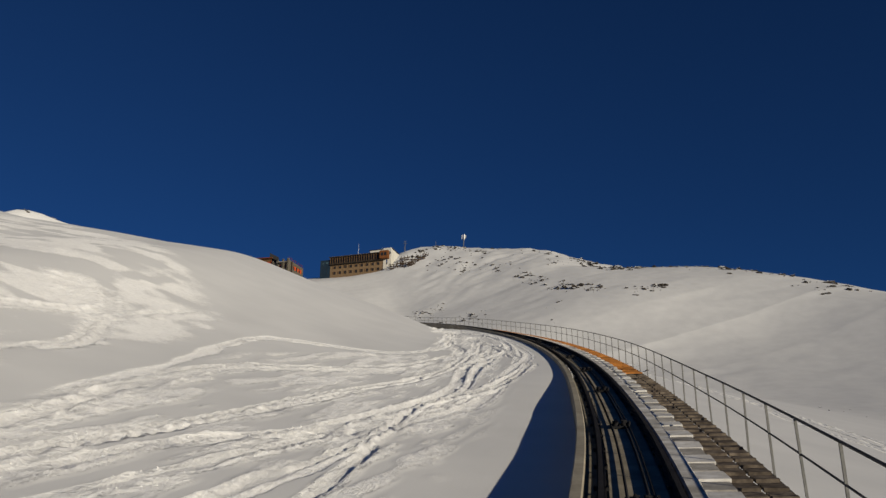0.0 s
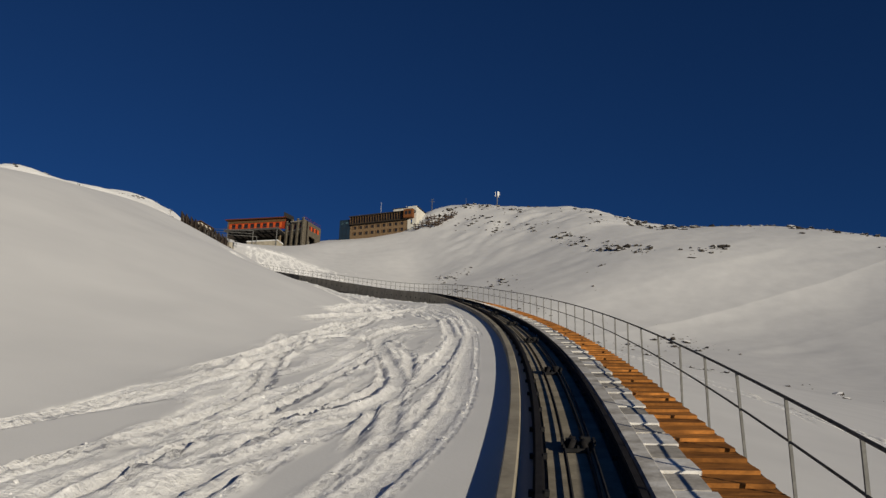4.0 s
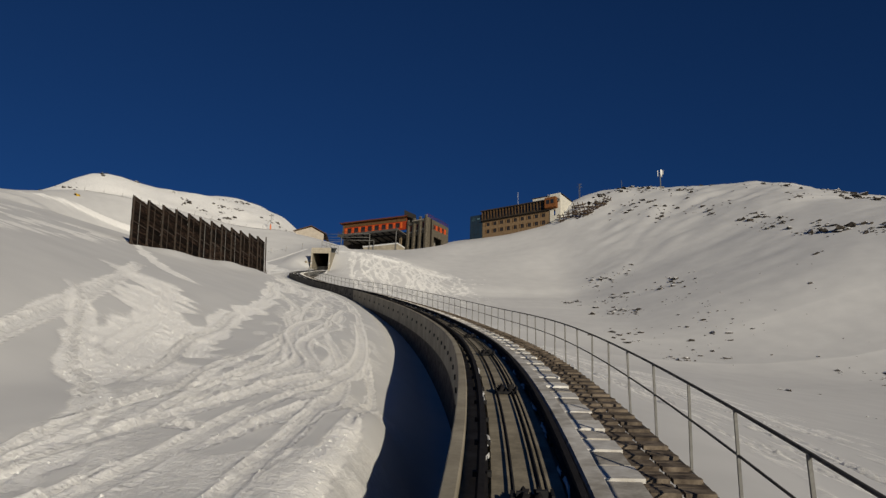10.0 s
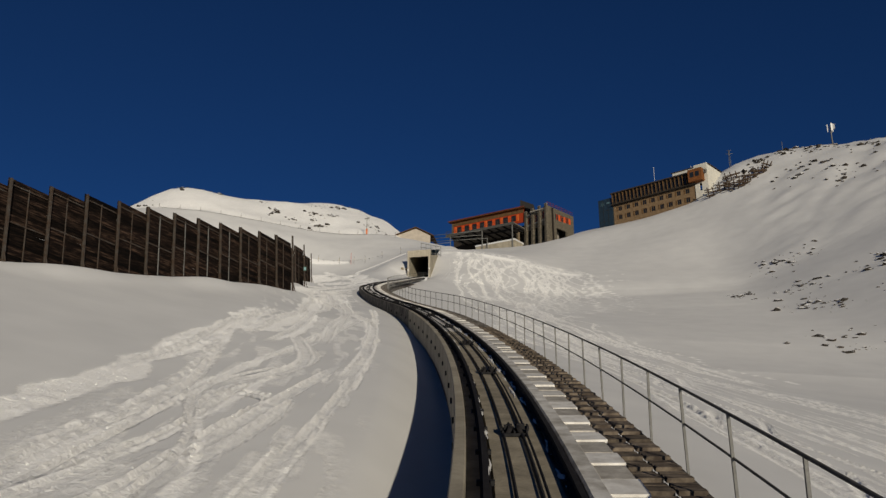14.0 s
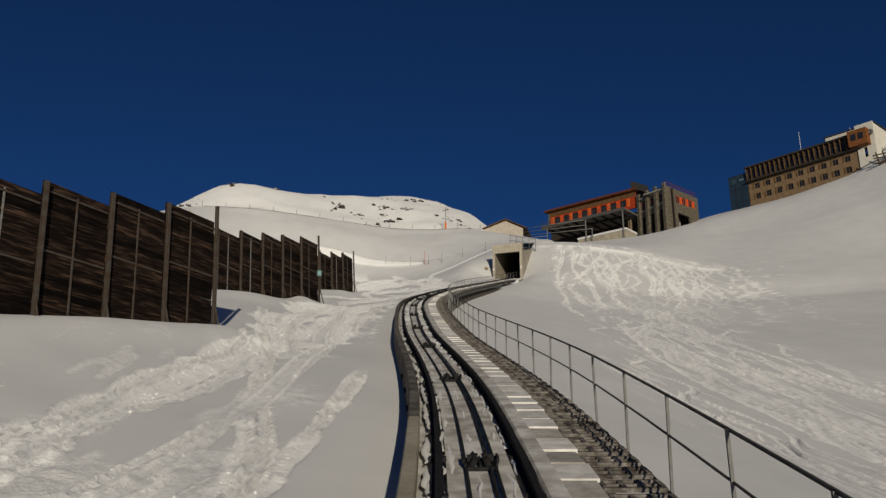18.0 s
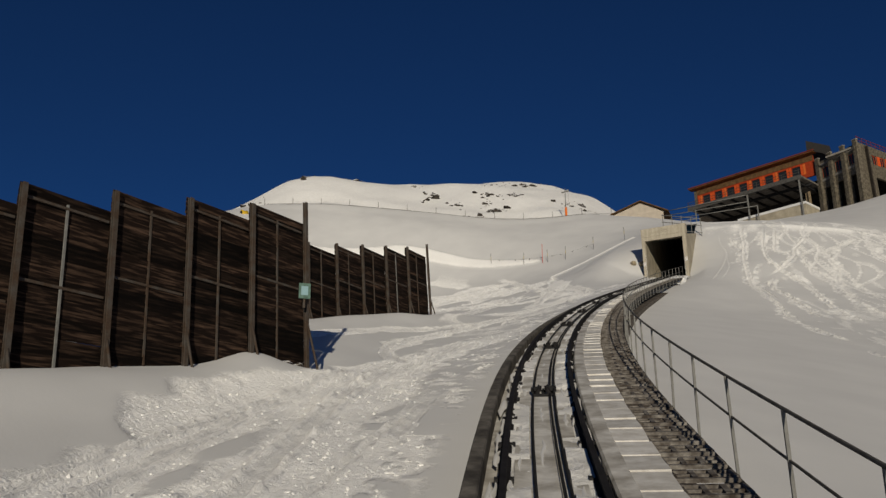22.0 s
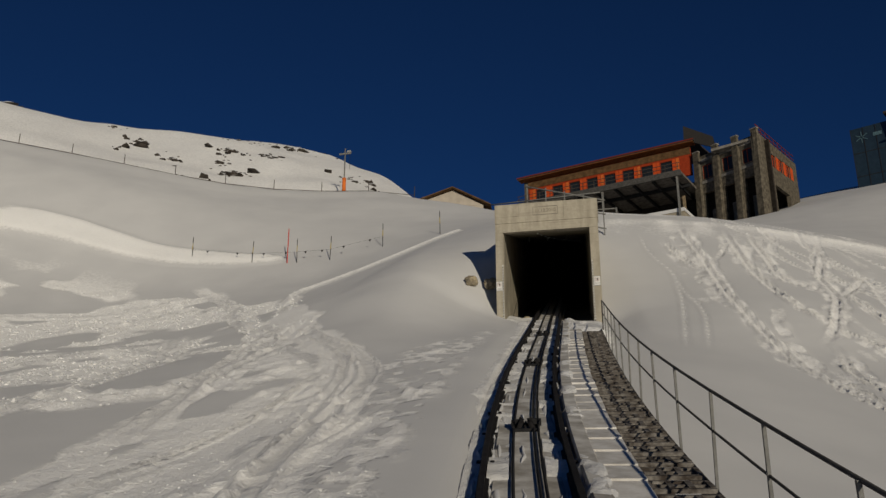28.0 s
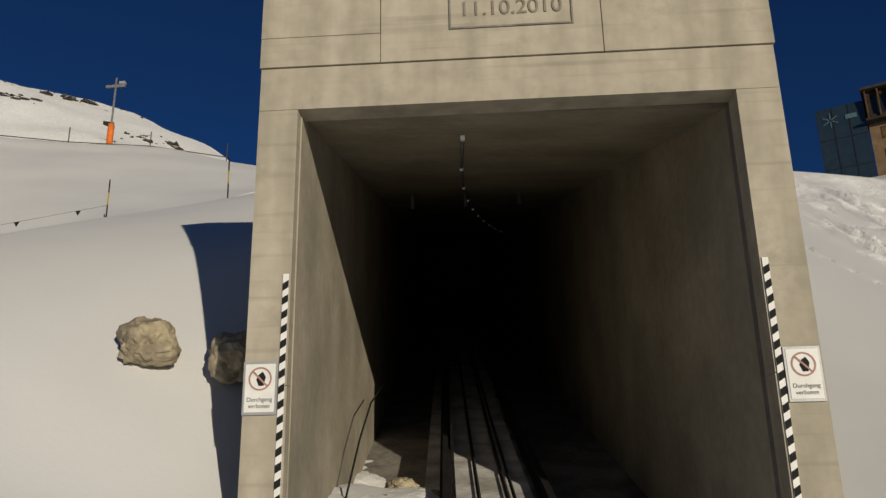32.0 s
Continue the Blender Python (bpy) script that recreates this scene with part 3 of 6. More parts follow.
HOLLOW = [
    ([(222, -7.5), (230, -9.5), (238, -10.9), (247, -12.5), (256, -13.9), (264, -17)], .6, 2, .6),
    ([(278, -24), (272.5, -19), (262, -13), (257, -9.6), (250.6, -8.4), (238, -7.2)], .5, 2, .5),
    ([(250, -21), (255.5, -20), (261, -19), (258, -14), (257, -11), (250, -6)], .4, 1, .4),
    ([(264, -36), (270, -31.8), (272, -25.8), (276, -22.3)], .6, 1, .5),
]
HOLLOW += [
    ([(272, -14.8), (263.5, -11.8), (254.2, -7.4), (248, -4.6), (234, -3)], .8, 2, .6),
    ([(267, -27.8), (270, -23.5), (271, -18), (260, -12), (246, -8)], .4, 1, .5),
    ([(231, -8), (240, -6), (249, -4.4)], 1.3, 2, .8),
    ([(228, -14), (238, -14), (248, -17), (258, -24)], .5, 2, .8),
]
BANK = [
    ([(272, 6.7), (269.8, 6.8), (267.3, 7.1), (262.2, 7.3), (258.5, 7.7), (253.5, 8.4), (247.1, 10.2), (238.7, 11.1), (228, 13)], .51, 2, .12),
    ([(271.5, 9.1), (269.5, 9.1), (264.9, 9.2), (260.8, 9.8), (258.9, 11.2), (255.7, 12.7), (249.2, 13.8), (240, 15.5)], .51, 2, .15),
    ([(270, 5.8), (268, 6.0), (266.5, 6.5), (264.5, 7.1)], .59, 1, 0),
    ([(265.8, 7.4), (268, 8.5), (270, 9.3)], .34, 1, 0),
    ([(261.8, 9.3), (259.4, 8.5), (256.8, 8.5), (253.7, 9.0), (249, 10.5)], .37, 1, 0),
    ([(271, 10.2), (266.7, 10.2), (264.3, 10.3), (263.7, 12.2), (262.4, 12.7), (260.8, 13), (258.5, 14.5), (257.5, 16.5)], .51, 2, .2),
]
BANK += [
    ([(270.5, 13.2), (268.2, 12.9), (265.1, 11.8), (263.1, 11.8), (259.5, 10.5), (257.5, 9.3)], .51, 1, 0),
    ([(268.4, 15.3), (265.8, 13.8), (263.6, 12.3), (262.3, 11.7)], .42, 1, 0),
    ([(270.5, 18.2), (266.5, 15.8), (264.7, 14.4), (261.6, 15.2), (256.2, 15.2), (250, 16), (240, 18.5)], .51, 2, .2),
    ([(271.4, 12.5), (267.5, 13.3), (264, 14.5), (259.5, 15.8), (252, 18)], .42, 1, .1),
    ([(258.6, 9.9), (256.8, 9.9), (254.8, 9.6), (250.5, 11.2), (242, 13.2)], .59, 1, .1),
    ([(271.5, 20), (266, 19), (262, 20.5), (254, 20)], .42, 2, .3),
    ([(271, 23), (267, 24.5), (262, 22.5), (255, 24), (246, 23)], .42, 2, .3),
]
FOOT_OF_BANK = [
    ([(100, 8), (130, 7.4), (160, 9.5), (190, 11)], .1, 4, 1.6),
    ([(110, 14), (140, 12), (170, 14), (200, 15.5), (226, 16)], .15, 6, 2.4),
    ([(140, 22), (170, 20), (200, 19), (232, 19)], .15, 7, 2.8),
    ([(170, 30), (200, 26), (225, 23), (246, 22)], .15, 6, 3.0),
    ([(30, 12), (70, 10.5), (110, 10)], .05, 3, 1.6),
]
RIM_S, RIM_D = [240, 248, 254, 263.5, 272, 278], [-3.2, -4.6, -7.4, -11.8, -14.8, -18]
BANK_S, BANK_D = [185, 213, 233, 257, 262, 275], [14.5, 13.2, 12, 8.3, 6, 4.5]


def bend(points, step=1.2):
    """A smooth line through the way points."""
    p = np.array(points, float)
    p = np.vstack([2 * p[0] - p[1], p, 2 * p[-1] - p[-2]])
    out = []
    for a, b, c, e in zip(p, p[1:], p[2:], p[3:]):
        u = np.linspace(0, 1, max(2, int(np.linalg.norm(c - b) / step)), endpoint=False)[:, None]
        out.append(0.5 * (2 * b + (c - a) * u + (2 * a - 5 * b + 4 * c - e) * u ** 2 + (3 * b - a - 3 * c + e) * u ** 3))
    return np.vstack(out + [p[-2:-1]])


def beside(s, d, line):
    """Distance from a line, signed, how far along it, and the fade towards its ends."""
    best, arc = np.full(len(s), 1e9), np.zeros(len(s))
    run = 0.0
    for a, b in zip(line, line[1:]):
        w = b - a
        size = float(np.hypot(*w)) + 1e-9
        u = np.clip(((s - a[0]) * w[0] + (d - a[1]) * w[1]) / size ** 2, 0, 1)
        x, y = s - a[0] - u * w[0], d - a[1] - u * w[1]
        r = np.hypot(x, y)
        nearer = r < np.abs(best)
        best = np.where(nearer, np.where(w[0] * y - w[1] * x > 0, r, -r), best)
        arc = np.where(nearer, run + u * size, arc)
        run += size
    return best, arc, step_in(arc, 0, 2.5) * (1 - step_in(arc, run - 2.5, run))


def relief(s, d):
    """Height of drifts, tracks and lumps over the smooth snow, and how broken the surface is."""
    shape = s.shape
    s, d = s.ravel(), d.ravel()
    z = 0.05 * lattice(s, d, 9.0, 1) + 0.012 * lattice(s, d, 2.6, 2)
    far = step_in(np.abs(d), 50, 90)
    z = z + far * (0.16 * lattice(s, d, 11.0, 3) + 0.13 * lattice(s, d, 4.0, 4))
    z = z + step_in(s, 250, 285) * step_in(d, 58, 75) * (0.5 * lattice(s, d, 5.0, 5) + 0.35 * lattice(s, d, 2.4, 6))
    # the terrace edge with a dip behind it, and the dome that rises from there
    back_of = s - 286 - 17 * (d + 66) / 52
    dome = step_in(back_of, 0.5, 3) * step_in(-d, 9, 15) * (1 - step_in(-d, 75, 95))
    z = z + step_in(-d, 12, 18) * (1 - step_in(-d, 64, 72)) * (0.35 * np.exp(-(back_of / 1.5) ** 2) - 0.6 * np.exp(-((back_of - 3.5) / 1.8) ** 2))
    z = z + dome * (0.30 * lattice(s, d, 6.5, 7) + 0.20 * lattice(s, d, 3.2, 8))
    # the dome's sunlit brightness, put into the snow colour by way of this value
    worn = 0.55 * dome
    rag = 0.55 * lattice(s, d, 2.3, 122) + 0.45 * lattice(s, d, 0.9, 123)
    # the trodden hollow below the terrace, with smooth islands left in it
    isle = step_in(lattice(s, 0.7 * d, 4.2, 66) + 0.6 * lattice(s, d, 1.5, 67) + 0.4, 0.0, 0.3)
    for si, di, sr, dr in ((252.5, -11.2, 4.5, 1.9), (245, -7.7, 2.4, 0.9), (274, -31.5, 1.5, 3.6), (265, -24.5, 2.4, 2.1), (247, -15, 4, 2.6)):
        isle = isle * step_in(np.hypot((s - si) / sr, (d - di) / dr) + 0.35 * rag, 0.85, 1.1)
    hollow = zone(s, d, 243, 277.5, -40, -3, 3) * isle * step_in(np.interp(s, RIM_S, RIM_D) - d, 0, 1.2)
    worn = np.maximum(worn, 0.9 * hollow)
    # the churned top of the lower mound, the crushed strip above the lower fence
    crest = step_in(-d + 0.9 * rag, 14.4, 15.6) * (1 - step_in(s + 1.65 * (d + 14.3) - 2.5 * rag, 29, 33)) * (1 - step_in(s, 58, 70)) * (s > -20)
    worn = np.maximum(worn, 0.75 * crest * step_in(rag + 0.5 * lattice(s, d, 4.5, 124) + 0.3, 0, 0.5))
    shelf = zone(s, d, 112, 150, -32, -21.5, 4) * step_in(rag + 0.2, 0, 0.4)
    worn = np.maximum(worn, 0.7 * shelf)
    # long thin streaks left by many passing skis
    lot = step_in(s, -30, 0) * (1 - step_in(s, 58, 70)) * step_in(-d, 2.6, 4.2) * (1 - step_in(-d - np.interp(s, [0, 28, 34, 40, 54], [12, 13, 11, 7.5, 7.2]), -0.8, 0.3))
    fan = zone(s, d, 92, 245, 5.0, 36, 8) * step_in(d - np.interp(s, [92, 160, 185, 215, 245], [5, 5.5, 8, 13.5, 12]), 0, 2) * (1 - step_in(d - np.interp(s, [100, 180, 240], [17, 27, 26]), 0, 5))
    grain = lattice(s * 0.12, d - 0.10 * s, 0.36, 71) + 0.7 * lattice(s * 0.2, d - 0.16 * s, 0.22, 72)
    back = lattice(s * 0.10, d + 0.05 * s, 0.42, 73) + 0.7 * lattice(s * 0.16, d + 0.03 * s, 0.25, 74)
    streak = np.maximum(lot * step_in(grain + 0.5 * rag, -0.25, 0.35), 0.8 * fan * step_in(back + 0.6 * rag, 0.25, 0.7))
    worn = np.maximum(worn, 0.7 * streak)
    swept = zone(s, d, 110, 172, -9.5, -3.2, 8) * step_in(lattice(s * 0.14, d + 0.07 * s, 0.30, 75) + 0.6 * rag + 0.1, 0.1, 0.6)
    worn = np.maximum(worn, 0.55 * swept)
    beaten = zone(s, d, 150, 246, -8.2, -2.4, 8) * np.where(s < 172, step_in(-d, 2, 4), 1) * (1 - step_in(-d - np.interp(s, [150, 172, 205, 216, 240], [7.6, 6.2, 6.8, 6.4, 5.0]), -0.6, 0.6))
    worn = np.maximum(worn, 0.62 * beaten * step_in(rag + 0.6 * lattice(s, d, 3.6, 125) + 0.25, 0, 0.6))
    lower = zone(s, d, 74, 108, -8.5, -2.3, 4) * (1 - step_in(-d - np.interp(s, [74, 90, 108], [6, 9, 10]), -0.8, 0.6))
    worn = np.maximum(worn, 0.6 * lower * step_in(rag + 0.6 * lattice(s * 0.6, d - 0.1 * s, 1.6, 127) + 0.1, 0, 0.6))
    rim = zone(s, d, 240, 262, -9, -2.2, 4) * step_in(d - np.interp(s, RIM_S, RIM_D), -0.4, 0.4) * (1 - step_in(s + 0.8 * d, 240, 252))
    worn = np.maximum(worn, 0.55 * rim * step_in(lattice(s, d, 0.5, 126) + rag, 0, 0.5))
    verge = step_in(s, 172, 186) * (1 - step_in(s - 265 - 3.8 * d - 2 * rag, -1.5, 1.5)) * step_in(-d, 1.4, 2.0) * (1 - step_in(-d - np.interp(s, [172, 205, 223, 232, 240], [4.0, 5.5, 5.0, 6.5, 8]), -0.5, 0.5))
    verge = verge * step_in(0.8 * lattice(s, d, 0.24, 128) + 0.5 * lattice(s, d, 0.7, 131) + 0.3 * rag + 0.12, -0.05, 0.45)
    worn = np.maximum(worn, 0.85 * verge)
    z = z + 0.035 * streak
    churned = worn.copy()
    cut = np.zeros_like(z)
    for k, (points, wide, tracks, spread) in enumerate(LOWER + LOWER_CROSSING + MIDDLE + DITCH + BEND + HIGH + HOLLOW + BANK + FOOT_OF_BANK):
        r = np.random.RandomState(50 + k)
        line = bend(points)
        reach = wide * 2 + spread * 2 + 1.4
        lo, hi = line.min(0) - reach, line.max(0) + reach
        on = np.nonzero((s > lo[0]) & (s < hi[0]) & (d > lo[1]) & (d < hi[1]) & ((d < -1.3) | (d > 3)))[0]
        if not len(on):
            continue
        off, arc, fade = beside(s[on], d[on], line)
        keep = np.abs(off) < reach
        on, off, arc, fade = on[keep], off[keep], arc[keep], fade[keep]
        band = fade * (1 - step_in(np.abs(off) / max(wide, .05) - 0.8 * rag[on], 0.7, 1.1))
        steep = points[0][0] > 250 and points[0][1] > 4
        ruffle = np.clip(0.55 + 0.5 * lattice(s[on], d[on], 0.55, 129) + 0.5 * lattice(s[on], d[on], 0.28, 130), 0, 1) if steep else 1.0
        worn[on] = np.maximum(worn[on], 0.9 * band * ruffle)
        churned[on] = np.maximum(churned[on], band * (1.5 if steep else 1.0))
        cut[on] -= 0.04 * band * min(1.0, wide * 2)
        far_off = abs(points[len(points) // 2][1]) > 11
        for q in range(tracks):
            side = 0.0 if tracks == 1 else r.uniform(-1, 1) * spread
            wave, size, ph = r.uniform(9, 26), r.uniform(0.05, 0.5) * spread, r.uniform(0, 6.3)
            half = r.choice((0.09, 0.11, 0.15, 0.20)) * (1.5 if far_off else 1)
            depth = r.uniform(0.045, 0.085)
            if steep:
                half, depth = r.uniform(0.09, 0.14), r.uniform(0.10, 0.15)
            part = fade * step_in(np.sin(arc * 6.283 / r.uniform(30, 70) + ph * 2), -0.9, -0.5)
            scrape(cut, worn, on, s[on], d[on], d[on] - off + side + size * np.sin(arc * 6.283 / wave + ph), half, depth, part, 200 + 3 * ((7 * k + q) % 9))
    z = z + cut
    # turns down the bank beside the tunnel
    r = np.random.RandomState(9)
    bank = zone(s, d, 196, 275.5, 4.5, 40, 3) * (s < 277) * step_in(d - np.interp(s, BANK_S, BANK_D) + rag, 0, 1.0)
    on = np.nonzero(bank > 0.01)[0]
    sq, dq, bq = s[on], d[on], bank[on]
    cut2 = np.zeros_like(z)
    for _ in range(38):
        mid, lean = r.uniform(13, 34), r.uniform(0.05, 0.5)
        size, wave, ph, half, depth = r.uniform(0.4, 1.3), r.uniform(7, 16), r.uniform(0, 6.3), r.choice((0.07, 0.09, 0.13)), r.uniform(0.04, 0.06)
        reach = bq * step_in(sq, 262 - r.uniform(8, 60), 264 - r.uniform(0, 6))
        c = mid - lean * (sq - 262) + size * np.sin(sq * 6.283 / wave + ph)
        scrape(cut2, worn, on, sq, dq, c, half, depth, reach, 230)
    z = z + cut2
    worn = np.maximum(worn, bank * 0.5 * step_in(lattice(s * 0.5, d + 0.3 * s, 0.8, 61) + 0.6 * rag, 0.5, 0.8) * step_in(s, 215, 240))
    # the lip of the path above the portal, the piste under the terrace face
    near = np.nonzero((s > 262) & (s < 282) & (d < -4) & (d > -18))[0]
    lip = np.zeros_like(z)
    if len(near):
        off, arc, fade = beside(s[near], d[near], bend([(279.5, -5.5), (278, -7.9), (274.7, -11.5), (272.6, -14.6), (267, -13.2)]))
        lip[near] = step_in(fade, 0, 0.3) * np.exp(-(off / 0.36) ** 2)
    c = 282 - 0.45 * np.clip(-d - 40, 0, 60) + 0.5 * lattice(s * 0, d, 7.0, 63)
    piste = step_in(-d, 17, 22) * (1 - step_in(-d, 62, 80)) * np.exp(-((s - c + 0.5) / (0.6 + 0.03 * np.clip(-d - 18, 0, 30))) ** 2)
    piste = step_in(piste, 0.25, 0.5)
    z = z + 0.22 * lip + 0.25 * piste
    worn = np.maximum(worn, np.maximum(lip, piste * 0.9))
    # two thin runnels left by snow sliding down the bank
    near = np.nonzero((s > 253) & (s < 272) & (d > 3.4) & (d < 7.5))[0]
    if len(near):
        for way in ([(271, 4.6), (267.8, 4.9), (265.5, 5.6), (263.2, 5.8), (260.8, 6.1), (258.8, 5.9), (255.8, 5.4)], [(265.5, 5.6), (262.9, 5.6), (260.9, 5.4), (258, 5.0), (255.6, 4.7)]):
            off, arc, fade = beside(s[near], d[near], bend(way, 0.6))
            z[near] += fade * (0.03 * np.exp(-((off - 0.09) / 0.06) ** 2) - 0.03 * np.exp(-((off + 0.04) / 0.06) ** 2))
            worn[near] = np.maximum(worn[near], 0.75 * fade * (0.5 + 0.5 * np.sin(arc * 15)) * np.exp(-(off / 0.08) ** 2))
    # the ruffled edge of the path over the bank
    edge = zone(s, d, 270, 277, 3, 30, 1.2) * np.clip(0.6 + rag, 0, 1)
    z = z + 0.14 * np.exp(-((s - 272.3 - 0.4 * lattice(s * 0, d, 2.2, 64)) / 0.35) ** 2) * step_in(d, 2.5, 4) * (1 - step_in(d, 26, 32))
    worn = np.maximum(worn, 0.8 * edge)
    # broken lumps
    lump = np.clip(lattice(s, d, 0.42, 31), 0, 1) * 0.07 + np.clip(lattice(s + 0.3 * d, d, 0.24, 32), 0, 1) * 0.08
    lump = lump * np.clip(0.55 + 0.8 * lattice(s, d, 1.6, 36), 0.1, 1.3)
    lump = lump + step_in(s, 175, 200) * np.clip(lattice(s, d, 0.9, 35), 0, 1) * 0.07
    lump = lump + hollow * (0.13 * np.clip(lattice(s, d, 0.75, 68), 0, 1) + 0.09 * np.clip(lattice(s, d, 0.38, 69), 0, 1))
    z = z + churned * lump * (0.8 + 0.5 * lattice(s, d, 3.1, 33)) * (1 - far)
    # a drift against the end of the middle fence
    z = z + 0.45 * np.exp(-((s - 200.9) / 1.4) ** 2 - ((d + 7.9) / 1.0) ** 2)
    # wind lips under the fences
    for (s0, s1, d0, d1) in ((150, 177, -20, -7.0), (182, 203, -16, -6.6), (209, 228, -14, -9.2)):
        c = d0 + (d1 - d0) * np.clip((s - s0) / (s1 - s0), 0, 1) + 1.0
        z = z + 0.45 * np.exp(-((d - c) / 1.3) ** 2) * zone(s, d, s0, s1, -30, 0, 2) * (0.8 + 0.3 * lattice(s, d, 3.4, 41))
    keep = np.maximum(step_in(np.abs(d - 0.6), 1.7, 3.0), step_in(s, 228, 238) * step_in(-d, 0.9, 1.5))
    return (z * (0.15 + 0.85 * keep)).reshape(shape), worn.reshape(shape)


def surface(s, d):
    """Snow level over the rails, with the lower ditch edge broken up."""
    ragged = step_in(s, 80, 86) * (1 - step_in(s, 92, 99)) * step_in(-d, 1.2, 2.5) * (1 - step_in(-d, 10, 14))
    return snow_level(s + ragged * (2.0 * lattice(s * 0, d, 1.9, 64) + 0.7 * lattice(s, d, 0.8, 65)), d).reshape(s.shape)


def snow_sheet(name, S, D, material):
    s, d = np.meshgrid(S, D, indexing="ij")
    xy = plan(s, d)
    lift, worn = relief(s, d)
    z = track(s)[0][..., 2] + surface(s, d) + lift
    v = np.concatenate([xy, z[..., None]], -1).reshape(-1, 3)
    a, b = s.shape
    i = np.arange(a - 1)[:, None] * b + np.arange(b - 1)[None]
    ms, md = (s[1:, 1:] + s[:-1, :-1]) / 2, (d[1:, 1:] + d[:-1, :-1]) / 2
    i = i[~((ms > 262.0) & (ms < 274.5) & (md > -1.98) & (md < 2.17))]
    f = np.stack([i, i + 1, i + b + 1, i + b], -1)
    me = bpy.data.meshes.new(name)
    me.vertices.add(len(v))
    me.vertices.foreach_set("co", v.ravel())
    me.loops.add(f.size)
    me.loops.foreach_set("vertex_index", f.ravel().astype(np.int32))
    me.polygons.add(len(f))
    me.polygons.foreach_set("loop_start", np.arange(0, f.size, 4, dtype=np.int32))
    me.polygons.foreach_set("use_smooth", np.ones(len(f), bool))
    me.update(calc_edges=True)
    me.flip_normals()
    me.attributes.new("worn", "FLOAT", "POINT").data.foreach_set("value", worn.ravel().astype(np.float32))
    me.materials.append(material)
    return new(name, me)


D_ROWS = np.unique(np.r_[-3000, -1500, -700, -400, -300, -220, np.arange(-160, -60, 4), np.arange(-60, -36, 1.5), np.arange(-36, -26, 0.35), np.arange(-26, -14, 0.15), np.arange(-14, -8, 0.10), np.arange(-8, -1, 0.065), np.arange(-1, 3.6, 0.5),
                         np.arange(3.6, 14, 0.10), np.arange(14, 28, 0.17), np.arange(28, 30, 0.3), np.arange(30, 46, 0.6), np.arange(46, 180, 2.2), np.arange(180, 280, 8), 300, 400, 700, 1500, 3000].round(3))
S_ROWS = np.unique(np.r_[-100, -80, -60, -40, np.arange(-30, 0, 0.8), np.arange(0, 280, 0.135), np.arange(280, 290, 0.3), np.arange(290, 345, 1.0), np.arange(345, 361, 3), np.arange(360, 481, 15)].round(3))
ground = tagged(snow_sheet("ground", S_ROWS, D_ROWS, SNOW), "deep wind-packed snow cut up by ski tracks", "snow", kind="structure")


# crumbs thrown up beside the tracks
rs = np.random.RandomState(77)
cs, cd = rs.uniform(2, 260, 90000), -1.3 - 12.5 * rs.uniform(0, 1, 90000) ** 1.4
cs, cd = np.r_[cs, rs.uniform(240, 278, 22000)], np.r_[cd, rs.uniform(-36, -12, 22000)]
cs, cd = np.r_[cs, rs.uniform(236, 275, 14000)], np.r_[cd, rs.uniform(5, 30, 14000)]
lift, rough = relief(cs, cd)
rough = np.where((cs > 176) & (cs < 265 + 3.8 * cd) & (cd > -8) & (cd < 0), rough * 1.12, rough)
pick = np.nonzero((rough > 0.62 + 0.35 * rs.uniform(0, 1, len(cs))) & ((cs < 260) | (cd > 4) | (cd < -12)))[0]
cs, cd, lift = cs[pick], cd[pick], lift[pick]
xy, base = plan(cs, cd), track(cs)[0][:, 2] + surface(cs, cd) + lift
size = rs.uniform(0.008, 0.022, len(cs)) * rs.choice((0.8, 1.0, 1.0, 1.8), len(cs)) * np.where(cd > 0, 1.6, np.where((cs > 240) & (cd < -11), 2.3, np.where((cs > 234) & (cd > -8), 0.72, np.where(cs > 170, 1.25, 1.0))))
spin = rs.uniform(0, 6.28, len(cs))
ring = np.array([(1, 0, 0), (0, 1, 0), (-1, 0, 0), (0, -1, 0), (0, 0, 0.6), (0, 0, -0.6)], float)
V = ring[None] * size[:, None, None] * rs.uniform(0.5, 1.4, (len(cs), 6, 1))
V = np.stack([V[..., 0] * np.cos(spin)[:, None] - V[..., 1] * np.sin(spin)[:, None], V[..., 0] * np.sin(spin)[:, None] + V[..., 1] * np.cos(spin)[:, None], V[..., 2]], -1)
V += np.stack([xy[:, 0], xy[:, 1], base + size * 0.3], -1)[:, None]
tri = np.array([(0, 1, 4), (1, 2, 4), (2, 3, 4), (3, 0, 4), (1, 0, 5), (2, 1, 5), (3, 2, 5), (0, 3, 5)])
F = (np.arange(len(cs))[:, None, None] * 6 + tri[None]).reshape(-1, 3)
crumbs = mesh_part("snow_crumbs", V.reshape(-1, 3).tolist(), F.tolist(), CRUMB)
tagged(crumbs, "loose bright snow crumbs beside the ski tracks", "snow", kind="stuff")


# ---- railway ----
def along(s, u, w):
    p, t = track(np.array([float(s)]))
    p, t = p[0], t[0]
    return (p[0] + u * t[1], p[1] - u * t[0], p[2] + w)


def frame_at(s, u=0.0, w=0.0, level=True):
    """A pose on the line: x to the right, y ahead, z up; tilted with the slope unless level."""
    p, t = track(np.array([float(s)]))
    t = t[0]
    m = Matrix.Translation(along(s, u, w)) @ Matrix.Rotation(math.atan2(-t[0], t[1]), 4, "Z")
    return m if level else m @ Matrix.Rotation(math.atan(t[2]), 4, "X")


